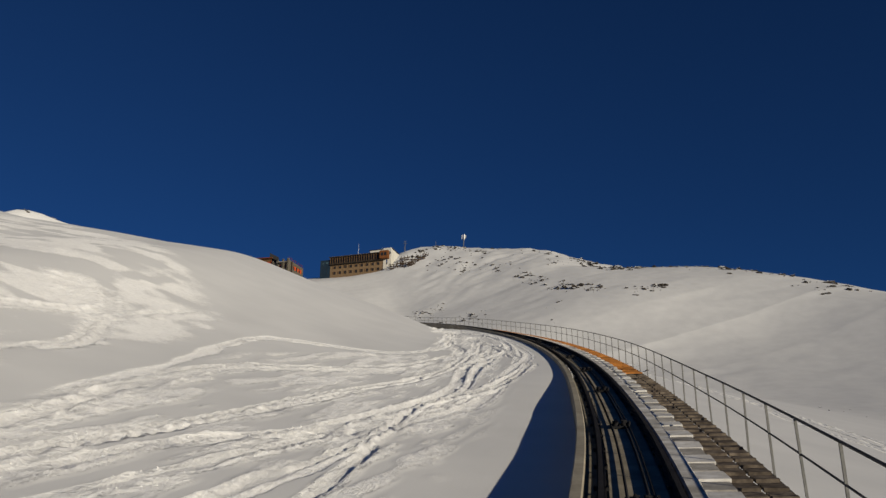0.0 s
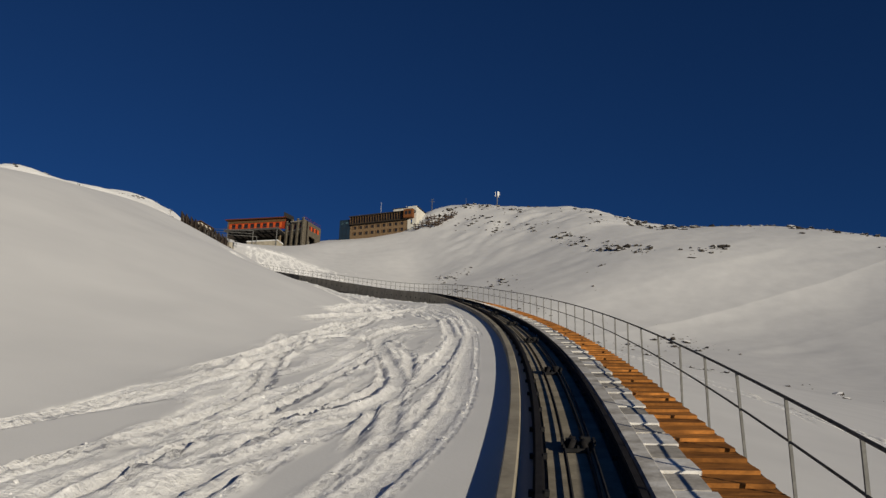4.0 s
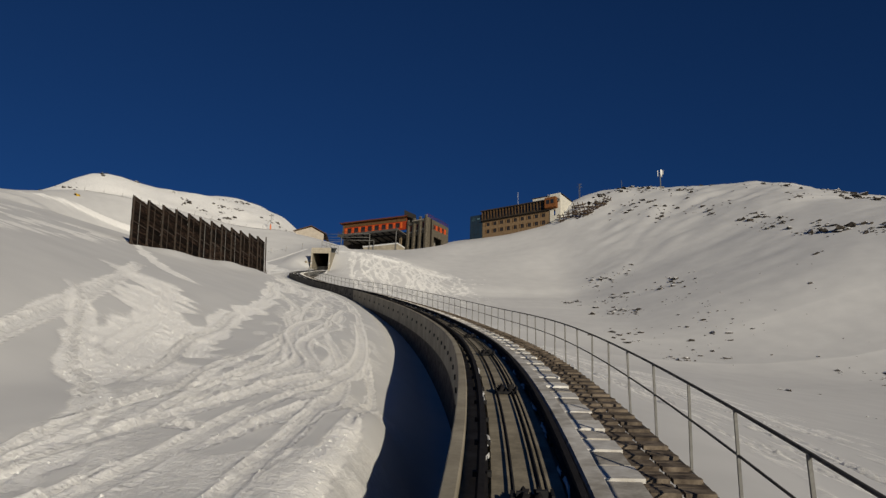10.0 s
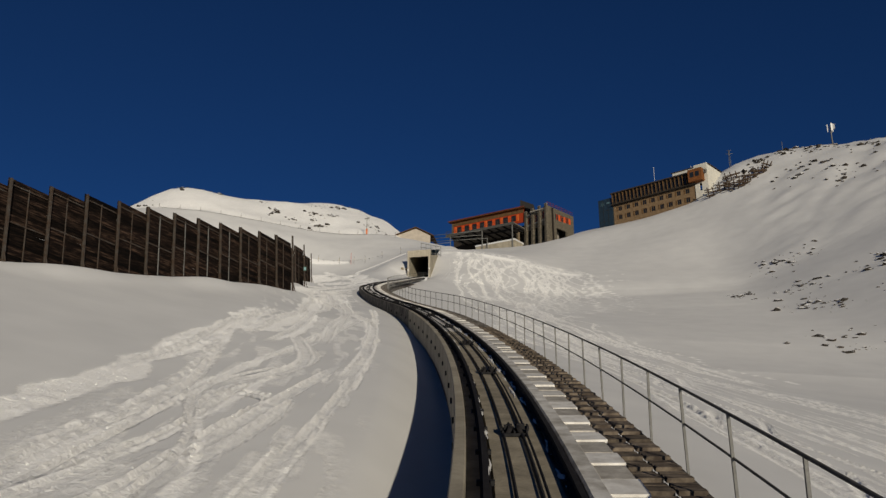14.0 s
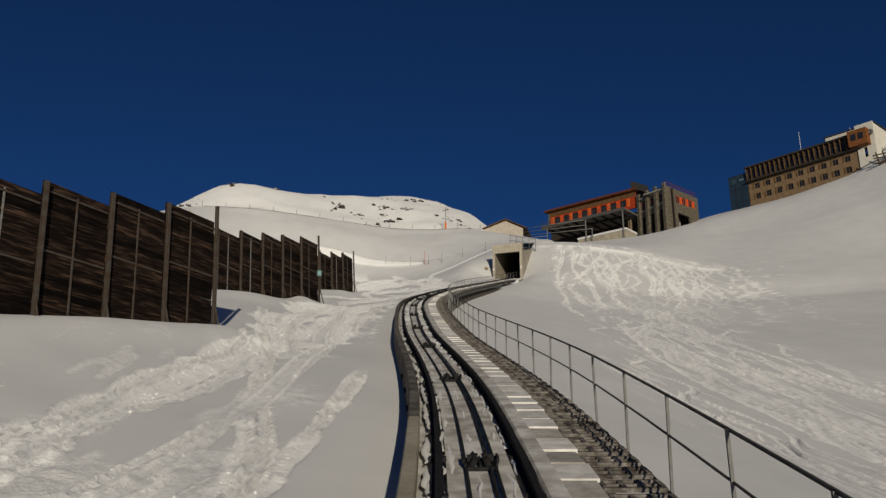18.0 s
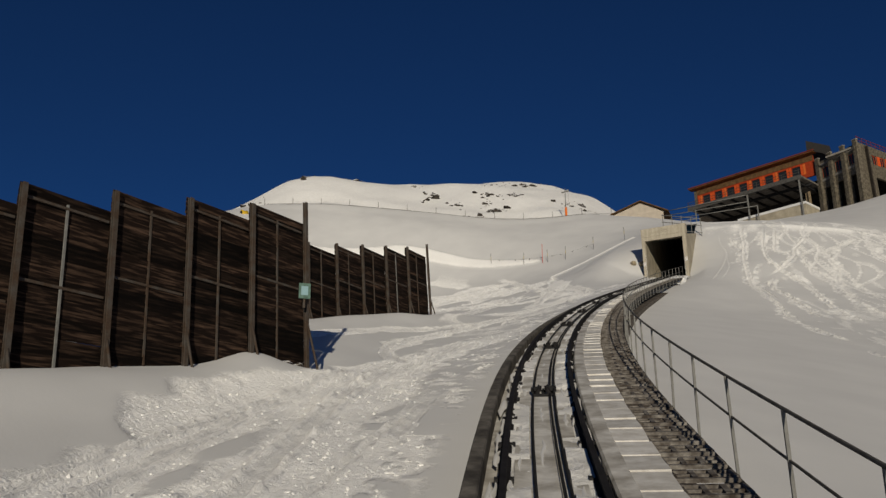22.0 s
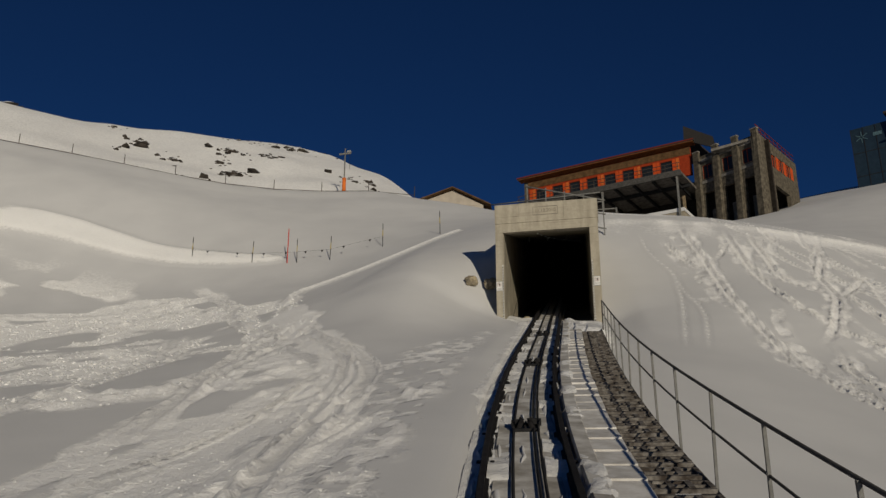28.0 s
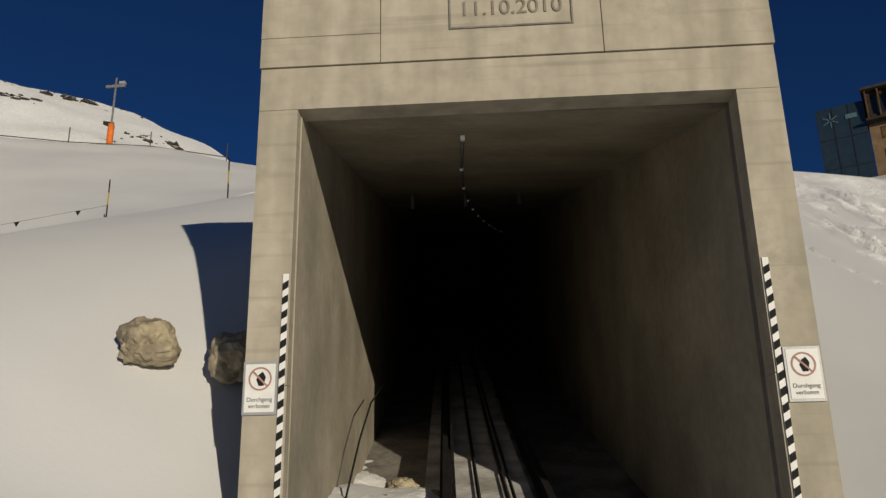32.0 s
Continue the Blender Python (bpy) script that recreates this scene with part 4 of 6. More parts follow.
def ribbon(name, S, section, material, parent=None, label="", closed=True, sink=((0, 0), (0, 0))):
    """A profile of (offset right, height over rails) swept along the line."""
    n, k = len(S), len(section)
    p, t = track(np.asarray(S, float))
    low = np.interp(S, *sink)
    V = [(p[a][0] + u * t[a][1], p[a][1] - u * t[a][0], p[a][2] + w - low[a]) for a in range(n) for u, w in section]
    F = []
    for a in range(n - 1):
        for b in range(k if closed else k - 1):
            c = (b + 1) % k
            F.append((a * k + b, a * k + c, (a + 1) * k + c, (a + 1) * k + b))
    if closed:
        F += [tuple(range(k))[::-1], tuple((n - 1) * k + b for b in range(k))]
    return mesh_part(name, V, F, material, parent, label)


def rect(u0, u1, w0, w1):
    return [(u0, w0), (u1, w0), (u1, w1), (u0, w1)]


def boxes(name, specs, material, parent=None, label=""):
    """Several boxes as one mesh."""
    V, F = [], []
    for sp in specs:
        F += [tuple(i + len(V) for i in f) for f in BOX_F]
        V += box_verts(*sp)
    return mesh_part(name, V, F, material, parent, label)


def tube(name, pts, radius, material, parent=None, label="", sides=6):
    """A round bar through the given points."""
    V, F = [], []
    pts = [Vector(p) for p in pts]
    for i, p in enumerate(pts):
        t = (pts[min(i + 1, len(pts) - 1)] - pts[max(i - 1, 0)]).normalized()
        x = t.cross(Vector((0, 0, 1)) if abs(t.z) < 0.9 else Vector((0, 1, 0))).normalized()
        y = t.cross(x)
        V += [p + radius * (math.cos(6.2832 * k / sides) * x + math.sin(6.2832 * k / sides) * y) for k in range(sides)]
    for i in range(len(pts) - 1):
        for k in range(sides):
            c = (k + 1) % sides
            F.append((i * sides + k, i * sides + c, (i + 1) * sides + c, (i + 1) * sides + k))
    F += [tuple(range(sides))[::-1], tuple((len(pts) - 1) * sides + k for k in range(sides))]
    return mesh_part(name, V, F, material, parent, label, True)


S_LINE = np.arange(-40, 312, 1.5)
S_BARE, S_SNOWY = np.arange(-40, 148, 1.5), np.arange(147.5, 312, 1.5)
viaduct = tagged(ribbon("viaduct", S_LINE, [(-.80, -7), (2.1, -7), (2.1, -1.0), (.62, -.9), (.62, -.55), (-.80, -.55)], MASONRY),
                 "dark stone masonry viaduct carrying the funicular track on a slope", "viaduct", kind="structure")
BEAM = [(-.97, -1.25), (-.78, -1.25), (-.78, -.05), (-.80, -.02), (-.95, -.02), (-.97, -.05)]
ribbon("parapet", np.arange(-40, 161, 1.5), BEAM, CONCRETE, viaduct, "pale concrete edge beam")
ribbon("parapet", np.arange(159.5, 247, 1.5), BEAM, DARK_BEAM, viaduct, "dark weathered edge beam dusted with snow", sink=((200, 218, 246), (0, .11, .24)))
ribbon("track_slab", S_BARE, [(-.78, -.55), (.62, -.55), (.62, -.30), (.40, -.30), (.40, -.19), (.14, -.19), (.14, -.27), (.10, -.27), (.10, -.19), (-.16, -.19), (-.16, -.27), (-.20, -.27), (-.20, -.19), (-.42, -.19), (-.42, -.30), (-.78, -.30)], SLAB, viaduct, "beige concrete track slab with cable slots")
ribbon("track_slab", S_SNOWY, [(-.78, -.55), (.62, -.55), (.62, -.30), (.40, -.30), (.40, -.18), (.14, -.18), (.14, -.27), (.10, -.27), (.10, -.18), (-.16, -.18), (-.16, -.27), (-.20, -.27), (-.20, -.18), (-.42, -.18), (-.42, -.30), (-.78, -.30)], SNOWY_SLAB, viaduct, "track slab dusted with snow")
ribbon("edge_beam", np.arange(-40, 262.4, 1.5), [(.64, -.9), (.90, -.9), (.90, -.12), (.87, -.09), (.67, -.09), (.64, -.12)], SNOWY_SLAB, viaduct, "snow-dusted concrete edge beam")
ribbon("stair_stringer", np.arange(-40, 259, 1.5), rect(1.30, 1.34, -.42, -.18), STEEL, viaduct)
ribbon("stair_stringer", np.arange(-40, 259, 1.5), rect(2.04, 2.08, -.42, -.18), STEEL, viaduct)
for side in (-.53, .53):
    c = side
    ribbon("rail", S_LINE, [(c - .07, -.19), (c + .07, -.19), (c + .07, -.165), (c + .012, -.15), (c + .012, -.05), (c + .036, -.035), (c + .036, 0), (c - .036, 0), (c - .036, -.035), (c - .012, -.05), (c - .012, -.15), (c - .07, -.165)], RAIL, viaduct, "worn dark steel rail")
for u in (-.18, .12, .19):
    ribbon("haul_cable", S_LINE, [(u - .02, -.13), (u, -.15), (u + .02, -.13), (u, -.11)], STEEL, viaduct, "greasy steel haul cable")
# rail clips
clip = boxes("rail_clip", [(-.115, -.06, -.05, .05, -.19, -.13), (.06, .115, -.05, .05, -.19, -.13)], STEEL, viaduct)
clip.matrix_world = frame_at(6, -.53, 0, False)
for k in range(1, 2 * 148):
    c = new("rail_clip", clip.data)
    c.parent = viaduct
    c.matrix_world = frame_at(6 + (k // 2) * 1.7, .53 if k % 2 else -.53, 0, False)

# cable rollers in the track
def disc(name, radius, width, material, parent, label="", sides=14):
    V, F = [], []
    prof = [(radius * .35, -width / 2), (radius, -width / 2), (radius * .86, 0), (radius, width / 2), (radius * .35, width / 2)]
    for k in range(sides):
        a = 6.2832 * k / sides
        V += [(w, r * math.cos(a), r * math.sin(a)) for r, w in prof]
    n = len(prof)
    for k in range(sides):
        c = (k + 1) % sides
        F += [(k * n + b, c * n + b, c * n + (b + 1) % n, k * n + (b + 1) % n) for b in range(n)]
    return mesh_part(name, V, F, material, parent, label, True)


roller = empty("cable_roller", frame_at(4, 0, -.16, False) @ Matrix.Scale(.82, 4), "black steel cable roller bracket bolted to the track slab", "cable roller", "cable rollers along the track")
boxes("bracket", [(-.30, -.26, -.34, .34, -.02, .10), (.28, .32, -.34, .34, -.02, .10), (-.30, .32, -.38, -.32, -.02, .05), (-.30, .32, .32, .38, -.02, .05), (-.02, .02, -.34, .34, -.02, .09)], STEEL, roller)
for x, y in ((-.15, -.16), (.15, -.16), (-.15, .16), (.15, .16)):
    w = disc("sheave", .165, .10, RAIL, roller, "dark grooved sheave")
    w.matrix_local = Matrix.Translation((x, y, .06)) @ Matrix.Rotation(radians(28 if x < 0 else -28), 4, "Y")
for spec in ((-.24, -.06, -.06, .03, .08, .19), (.07, .26, -.03, .06, .08, .21), (-.33, -.29, -.20, .20, .06, .15), (.31, .36, -.12, .28, .06, .16)):
    box("guard", *spec, STEEL, roller)
for k in range(1, 34):
    copy_thing(roller, frame_at(4 + 7.65 * k, 0, -.16, False) @ Matrix.Scale(.82, 4))

# service stair beside the track
stair = empty("service_stair", frame_at(0), "steel grating stair with concrete step plates beside the track", "stair", kind="structure")
inv = stair.matrix_world.inverted()


def hang(ob, m, parent):
    ob.parent = parent
    ob.matrix_parent_inverse = parent.matrix_world.inverted()
    ob.matrix_world = m
    return ob


tread = boxes("grating_tread", [(x0, x1, y0, y1, -.05, z) for x0, x1 in ((-.36, -.02), (.02, .36)) for y0, y1, z in ((-.275, -.14, .012), (-.085, .045, 0), (.10, .235, -.008))] + [(-.37, -.362, -.28, .27, -.06, -.02), (.362, .37, -.28, .27, -.06, -.02)], GRATE)
plank_tread = boxes("plank_tread", [(-.37, .37, -.285, -.155, -.04, .014), (-.37, .37, -.14, -.01, -.04, .006), (-.37, .37, .005, .135, -.045, -.004), (-.37, .37, .15, .278, -.045, -.012)], PLANK)
frosted = boxes("frosted_tread", [(-.36, .36, -.27, -.20, -.05, 0), (-.36, .36, -.05, -.01, -.04, -.004), (-.36, .36, .12, .17, -.05, 0), (-.36, -.31, -.20, .12, -.05, .004), (.30, .36, -.20, .12, -.05, .01), (-.14, -.08, -.20, .12, -.05, 0), (.07, .14, -.20, .12, -.05, .006)], FROST)
made = {"grating_tread": tread, "plank_tread": plank_tread, "frosted_tread": frosted}
for ob in made.values():
    hang(ob, frame_at(-4), stair)
RISE = 0.58
used = set()
rest_v, rest_f = [], []
for k in range(int((258 + 8) / RISE)):
    s = -8 + k * RISE
    kind = "plank_tread" if 32.8 < s < 87.3 else ("grating_tread" if s < 150 else "frosted_tread")
    m = frame_at(s, 1.69, -.15, False) @ Matrix.Rotation(radians(-1.5 + .8 * math.sin(k * 3.7)), 4, "X")
    if kind not in used:
        made[kind].matrix_world = m
        used.add(kind)
    elif s < 160:
        hang(new(kind, made[kind].data), m, stair)
    else:
        base = len(rest_v)
        rest_v += [m @ v.co for v in made[kind].data.vertices]
        rest_f += [tuple(base + i for i in p.vertices) for p in made[kind].data.polygons]
upper = mesh_part("upper_treads", rest_v, rest_f, FROST)
upper.parent = stair
upper.matrix_parent_inverse = inv
tagged(upper, "rime-covered steel grating treads", kind="stuff")
plate = boxes("step_plate", [(-.24, .24, -.40, .32, -.055, 0), (-.24, .10, -.36, -.31, -.22, -.05), (-.20, -.14, .1, .16, -.5, -.05), (.14, .20, .1, .16, -.5, -.05)], PLATE)
bare = boxes("bare_plate", [(-.23, .20, -.40, .32, -.055, -.006), (-.23, .08, -.36, -.31, -.22, -.05), (-.20, -.14, .1, .16, -.5, -.05)], BARE_PLATE)
hang(plate, frame_at(-7, 1.10, -.10), stair)
hang(bare, frame_at(-7.73, 1.10, -.13, False), stair)
for k in range(1, 182):
    m = frame_at(-7 + k * 1.46, 1.10, -.10, False) @ Matrix.Rotation(radians(2 * math.sin(k * 2.3)), 4, "Z") @ Matrix.Rotation(radians(-1 + 1.2 * math.sin(k * 1.3)), 4, "X")
    hang(new("step_plate", plate.data), m, stair)
    m = frame_at(-7.73 + k * 1.46, 1.10 + .012 * math.sin(k * 1.9), -.105, False) @ Matrix.Rotation(radians(-1 + 1.5 * math.sin(k * 2.1)), 4, "X")
    upper_end = -7.73 + k * 1.46 > 160
    hang(new("step_plate", plate.data) if upper_end else new("bare_plate", bare.data), m, stair)

# blown snow caught beside the rails
r = random.Random(5)
CV, CF = [], []
for u, s0, thick in ((-.36, 140, .45), (.34, 130, .4), (-.68, 150, .45), (-.64, 152, .35), (-.05, 150, .3), (.60, 120, .4), (1.0, 130, .4), (.8, 150, .5), (-.46, 70, .25), (.44, 60, .25)):
    s = s0
    while s < 261:
        n, w = r.randint(4, 9), r.uniform(.05, .12) * thick
        base, q = len(CV), s
        for k in range(n):
            f = math.sin(3.1416 * k / (n - 1)) if n > 1 else 0
            ww, top = w * f * r.uniform(.7, 1.3) + .004, -.185 + .06 * f * r.uniform(.3, 1)
            o = r.uniform(-.03, .03)
            CV += [along(q, u + o - ww, -.20), along(q, u + o - ww * .3, top), along(q, u + o + ww * .5, top - .01), along(q, u + o + ww, -.20)]
            q += r.uniform(.12, .3)
        for k in range(n - 1):
            for c in range(3):
                CF.append((base + 4 * k + c, base + 4 * k + c + 1, base + 4 * k + c + 5, base + 4 * k + c + 4))
        s = q + r.uniform(.0, 1.6) * (1.6 if s < 100 else .8)
clumps = mesh_part("snow_clumps", CV, CF, SNOW, None, "", True)
tagged(clumps, "small wind-blown snow lumps lying between the rails", "snow", kind="stuff")

# railing
railing = empty("stair_railing", frame_at(0), "galvanised tube railing with dark handrail beside the stair", "railing")
post = boxes("post", [(-.017, .017, -.017, .017, -.55, .89), (-.06, .06, -.06, .06, -.57, -.55)], GALV)
hang(post, frame_at(-8, 2.13, 0), railing)
for k in range(1, 133):
    hang(new("post", post.data), frame_at(-8 + 2.0 * k, 2.13, 0) @ Matrix.Rotation(radians(1.2 * math.sin(k * 1.7)), 4, "Y"), railing)
for name, up, r in (("handrail", .89, .020), ("middle_rail", .42, .015)):
    S = np.r_[np.arange(-20, 257.9, 1.5), 258.3]
    V = ribbon(name, S, [(2.13 + r * math.cos(a), up + r * math.sin(a)) for a in np.arange(8) * .7854], HANDRAIL, None, "dark painted tube")
    V.parent = railing
    V.matrix_parent_inverse = railing.matrix_world.inverted()
end_loop = tube("end_loop", [along(258.28, 2.13, .90), along(258.28, 2.13, .4), along(258.28, 2.13, -.6)], .024, HANDRAIL)
hang(end_loop, Matrix.Identity(4), railing)

# drain holes along the edge beam
for k in range(46):
    h = box("drain_outlet", -.03, .05, -.07, .07, -.06, .06, STEEL)
    hang(h, frame_at(60 + 2.4 * k, -.985, -.55), viaduct)

# ---- tunnel ----
PORTAL = Matrix.Translation((-42.3, 203.9, 58.55)) @ pose(0, 0, 0, 0, 0, 2.5)
portal = empty("tunnel_portal", PORTAL, "pale shuttered concrete tunnel portal with cast date", "tunnel portal", kind="structure")
_p, _t = track(np.array([262.3]))
U0 = float((-42.3 - _p[0][0]) * _t[0][1] - (203.9 - _p[0][1]) * _t[0][0])
for name, x0, x1, z0, z1 in (("jamb", -2.2, -1.86, -2.5, 1.55), ("jamb", -2.2, -1.862, 1.556, 3.92), ("jamb", 1.84, 2.2, -2.5, 1.55), ("jamb", 1.842, 2.2, 1.556, 3.92)):
    mesh_part(name, box_verts(x0, x1, -.02, .22, z0, z1), BOX_F, PORTAL_CONCRETE, portal)
boxes("lintel", [(-2.2, 2.2, -.018, .22, 3.925, 4.325)], PORTAL_CONCRETE, portal)
for x0, x1, z0, z1 in ((-2.21, -1.15, 4.335, 4.62), (-2.212, -1.152, 4.626, 5.20), (-1.144, .78, 4.335, 5.205), (.788, 2.212, 4.335, 5.20)):
    box("crown_block", x0, x1, -.035, .75, z0, z1, PORTAL_CONCRETE, portal)
tunnel = ribbon("tunnel_lining", np.arange(262.21, 312, 1.0), [(U0 - 2.13, -2.2), (U0 - 1.84, -2.2), (U0 - 1.84, 3.815), (U0 + 1.868, 3.815), (U0 + 1.868, -2.2), (U0 + 2.16, -2.2), (U0 + 2.16, 4.1), (U0 - 2.13, 4.1)], CONCRETE)
hang(tunnel, Matrix.Identity(4), portal)
floor_in = ribbon("tunnel_floor", np.arange(262.0, 312, 1.0), rect(U0 - 1.9, U0 + 1.86, -1.4, -.62), OLD_CONCRETE)
hang(floor_in, Matrix.Identity(4), portal)
back = ribbon("tunnel_end", np.array([310.0, 310.6]), rect(U0 - 2, U0 + 2, -1.2, 4.0), OLD_CONCRETE)
hang(back, Matrix.Identity(4), portal)
boxes("date_frame", [(-.54, .54, -.05, -.033, 4.62, 4.635), (-.54, .54, -.05, -.033, 4.985, 5.0), (-.54, -.525, -.05, -.033, 4.635, 4.985), (.525, .54, -.05, -.033, 4.635, 4.985)], OLD_CONCRETE, portal)


def lettering(text, size, m, material, parent, name="lettering", depth=0.006):
    cu = bpy.data.curves.new(name, "FONT")
    cu.body, cu.size, cu.extrude, cu.align_x, cu.align_y = text, size, depth, "CENTER", "CENTER"
    cu.materials.append(material)
    ob = new(name, cu)
    ob.parent = parent
    ob.matrix_local = m
    return ob


lettering("11.10.2010", .205, Matrix.Translation((0, -.038, 4.81)) @ pose(0, 0, 0, 90), DATE, portal, "cast_date", .008)
for side, x in ((-1, -1.90), (1, 1.88)):
    strip = box("warning_strip", x - .024, x + .024, -.032, -.021, -.2, 2.45, SIGN_WHITE, portal, "black and white hazard strip")
    for k in range(22):
        z = -.17 + k * .118
        mesh_part("black_band", [(x - .024, -.0345, z), (x + .024, -.0345, z + .03), (x + .024, -.0345, z + .09), (x - .024, -.0345, z + .06)], [(0, 1, 2, 3)], BLACK, strip)
    sx = x + side * .165
    sign = box("warning_sign", sx - .135, sx + .135, -.045, -.0215, 1.33, 1.74, SIGN_FRAME, portal, "white no-entry sign in a grey frame")
    box("panel", sx - .118, sx + .118, -.049, -.046, 1.35, 1.72, SIGN_WHITE, sign)
    ring_v = [(sx + r * math.cos(a), -.052, 1.605 + r * math.sin(a)) for a in np.arange(24) * 6.2832 / 24 for r in (.078, .092)]
    mesh_part("red_ring", ring_v, [(2 * k, 2 * k + 1, (2 * k + 3) % 48, (2 * k + 2) % 48) for k in range(24)], FADED_RED, sign)
    mesh_part("symbol", [(sx - .01, -.0525, 1.55), (sx + .03, -.0525, 1.55), (sx + .045, -.0525, 1.62), (sx + .02, -.0525, 1.66), (sx - .01, -.0525, 1.64), (sx - .03, -.0525, 1.6)], [(0, 1, 2, 3, 4, 5)], BLACK, sign)
    mesh_part("red_bar", [(sx - .065, -.054, 1.66), (sx - .055, -.054, 1.67), (sx + .065, -.054, 1.55), (sx + .055, -.054, 1.54)], [(0, 1, 2, 3)], FADED_RED, sign)
    lettering("Durchgang", .046, Matrix.Translation((sx, -.0505, 1.445)) @ pose(0, 0, 0, 90), BLACK, sign, "words", .001)
    lettering("verboten", .046, Matrix.Translation((sx, -.0505, 1.395)) @ pose(0, 0, 0, 90), BLACK, sign, "words", .001)
lamp_line = empty("tunnel_lighting", Matrix.Translation(along(263, 0, 3.9)), "row of small white lamps on a conduit under the tunnel ceiling", "lamp row")
for k in range(12):
    s = 263.4 + 2.6 * k
    u = -.30 + .03 * k + .022 * k * k
    ob = boxes("lamp", [(-.022, .022, -.06, .06, -.045, 0)], LAMP)
    hang(ob, frame_at(s, u, 3.80, False), lamp_line)
    cd = tube("conduit", [along(s, u, 3.79), along(s + 2.6, -.30 + .03 * (k + 1) + .022 * (k + 1) ** 2, 3.79)], .02, GALV)
    hang(cd, Matrix.Identity(4), lamp_line)
cable = empty("loose_cable", PORTAL, "thin black cable hanging down the tunnel wall", "cable")
tube("wire", [(-1.83, 5.2, 2.3), (-1.82, 4.0, 1.9), (-1.82, 3.2, 1.4), (-1.82, 2.2, .6), (-1.82, 1.4, .1)], .012, BLACK, cable)


def stone(name, radius, squash, seed, material, m, label="", category="", group=""):
    """A broken rock: a lumpy ball with flat facets."""
    bm = bmesh.new()
    bmesh.ops.create_icosphere(bm, subdivisions=4, radius=radius)
    r = random.Random(seed)
    off = Vector((r.uniform(-50, 50), r.uniform(-50, 50), r.uniform(-50, 50)))
    for v in bm.verts:
        n = noise.noise(v.co * (1.3 / radius) + off) * .45 + abs(noise.noise(v.co * (2.6 / radius) + off)) * .3 + noise.noise(v.co * (7.0 / radius) + off) * .09
        v.co *= 1 + n
        v.co.z *= squash
    me = bpy.data.meshes.new(name)
    bm.to_mesh(me)
    bm.free()
    me.materials.append(material)
    ob = new(name, me)
    ob.matrix_world = m
    return tagged(ob, label, category, group) if label else ob


stone("boulder", .26, .8, 3, PALE_ROCK, Matrix.Translation((-45.85, 204.85, 60.70)), "pale yellowish boulder half buried in the snow bank", "boulder")
stone("boulder", .28, .9, 8, PALE_ROCK, Matrix.Translation((-45.05, 205.2, 60.6)), "grey-brown boulder in shade beside the portal wall", "boulder")
for k, (x, y, z, q) in enumerate(((-1.2, 2.9, .62, .15), (-1.4, 3.7, .85, .18), (-1.0, 3.4, .75, .11), (-1.5, 3.1, .70, .1))):
    stone("loose_rock", q, .7, 60 + k, PALE_ROCK, PORTAL @ Matrix.Translation((x, y, z)), "brown loose stone on the tunnel floor", "rock")


def snow_patch(name, s0, s1, u0, u1, level, label, step=.08):
    """A blanket of snow over the track structure; level(s, u) is its height over the rails."""
    S, U = np.arange(s0, s1 + .01, step), np.linspace(u0, u1, max(4, int((u1 - u0) / step)))
    s, u = np.meshgrid(S, U, indexing="ij")
    rough = 0.02 * lattice(s, u, 0.7, 91) + 0.018 * np.clip(lattice(s, u, 0.26, 92), 0, 1) + 0.014 * lattice(s, u, 0.13, 105)
    h = level(s, u) + rough
    p, t = track(s.ravel())
    V = np.stack([p[:, 0] + u.ravel() * t[:, 1], p[:, 1] - u.ravel() * t[:, 0], p[:, 2] + h.ravel()], -1)
    n = len(U)
    F = [(a * n + c, (a + 1) * n + c, (a + 1) * n + c + 1, a * n + c + 1) for a in range(len(S) - 1) for c in range(n - 1)]
    ob = mesh_part(name, V, [f[::-1] for f in F], SNOW, None, "", True)
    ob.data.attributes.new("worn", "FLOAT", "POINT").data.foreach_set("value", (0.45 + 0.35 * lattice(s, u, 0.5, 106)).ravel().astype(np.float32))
    return tagged(ob, label, "snow", kind="structure")


ridge = lambda s, seed: step_in(lattice(s, s * 0, 1.1, seed) + .6 * lattice(s, s * 0, .4, seed + 1), -.5, .6)
snow_patch("snow_cover", 255.0, 262.9, .60, 2.45, lambda s, u: -.62 + .50 * step_in(s + .7 * lattice(s, u, 1.1, 93), 255.6, 259.5) + .05 * lattice(s, u, .5, 94) - .16 * step_in(u, 2.0, 2.4) - .12 * (1 - step_in(u, .6, .85)) - .45 * step_in(s, 261.4, 262.9) * step_in(u, .9, 1.7), "trodden snow lying over the upper end of the stair")
snow_patch("snow_cover", 261.4, 268.5, U0 - 1.84, -.58, lambda s, u: -.14 - .6 * step_in(s + .6 * lattice(s, u, .9, 95), 264.0, 268) + .12 * (1 - step_in(u, -1.7, -1.1)) - .10 * step_in(u, -.75, -.58), "blown snow along the tunnel wall inside the portal")
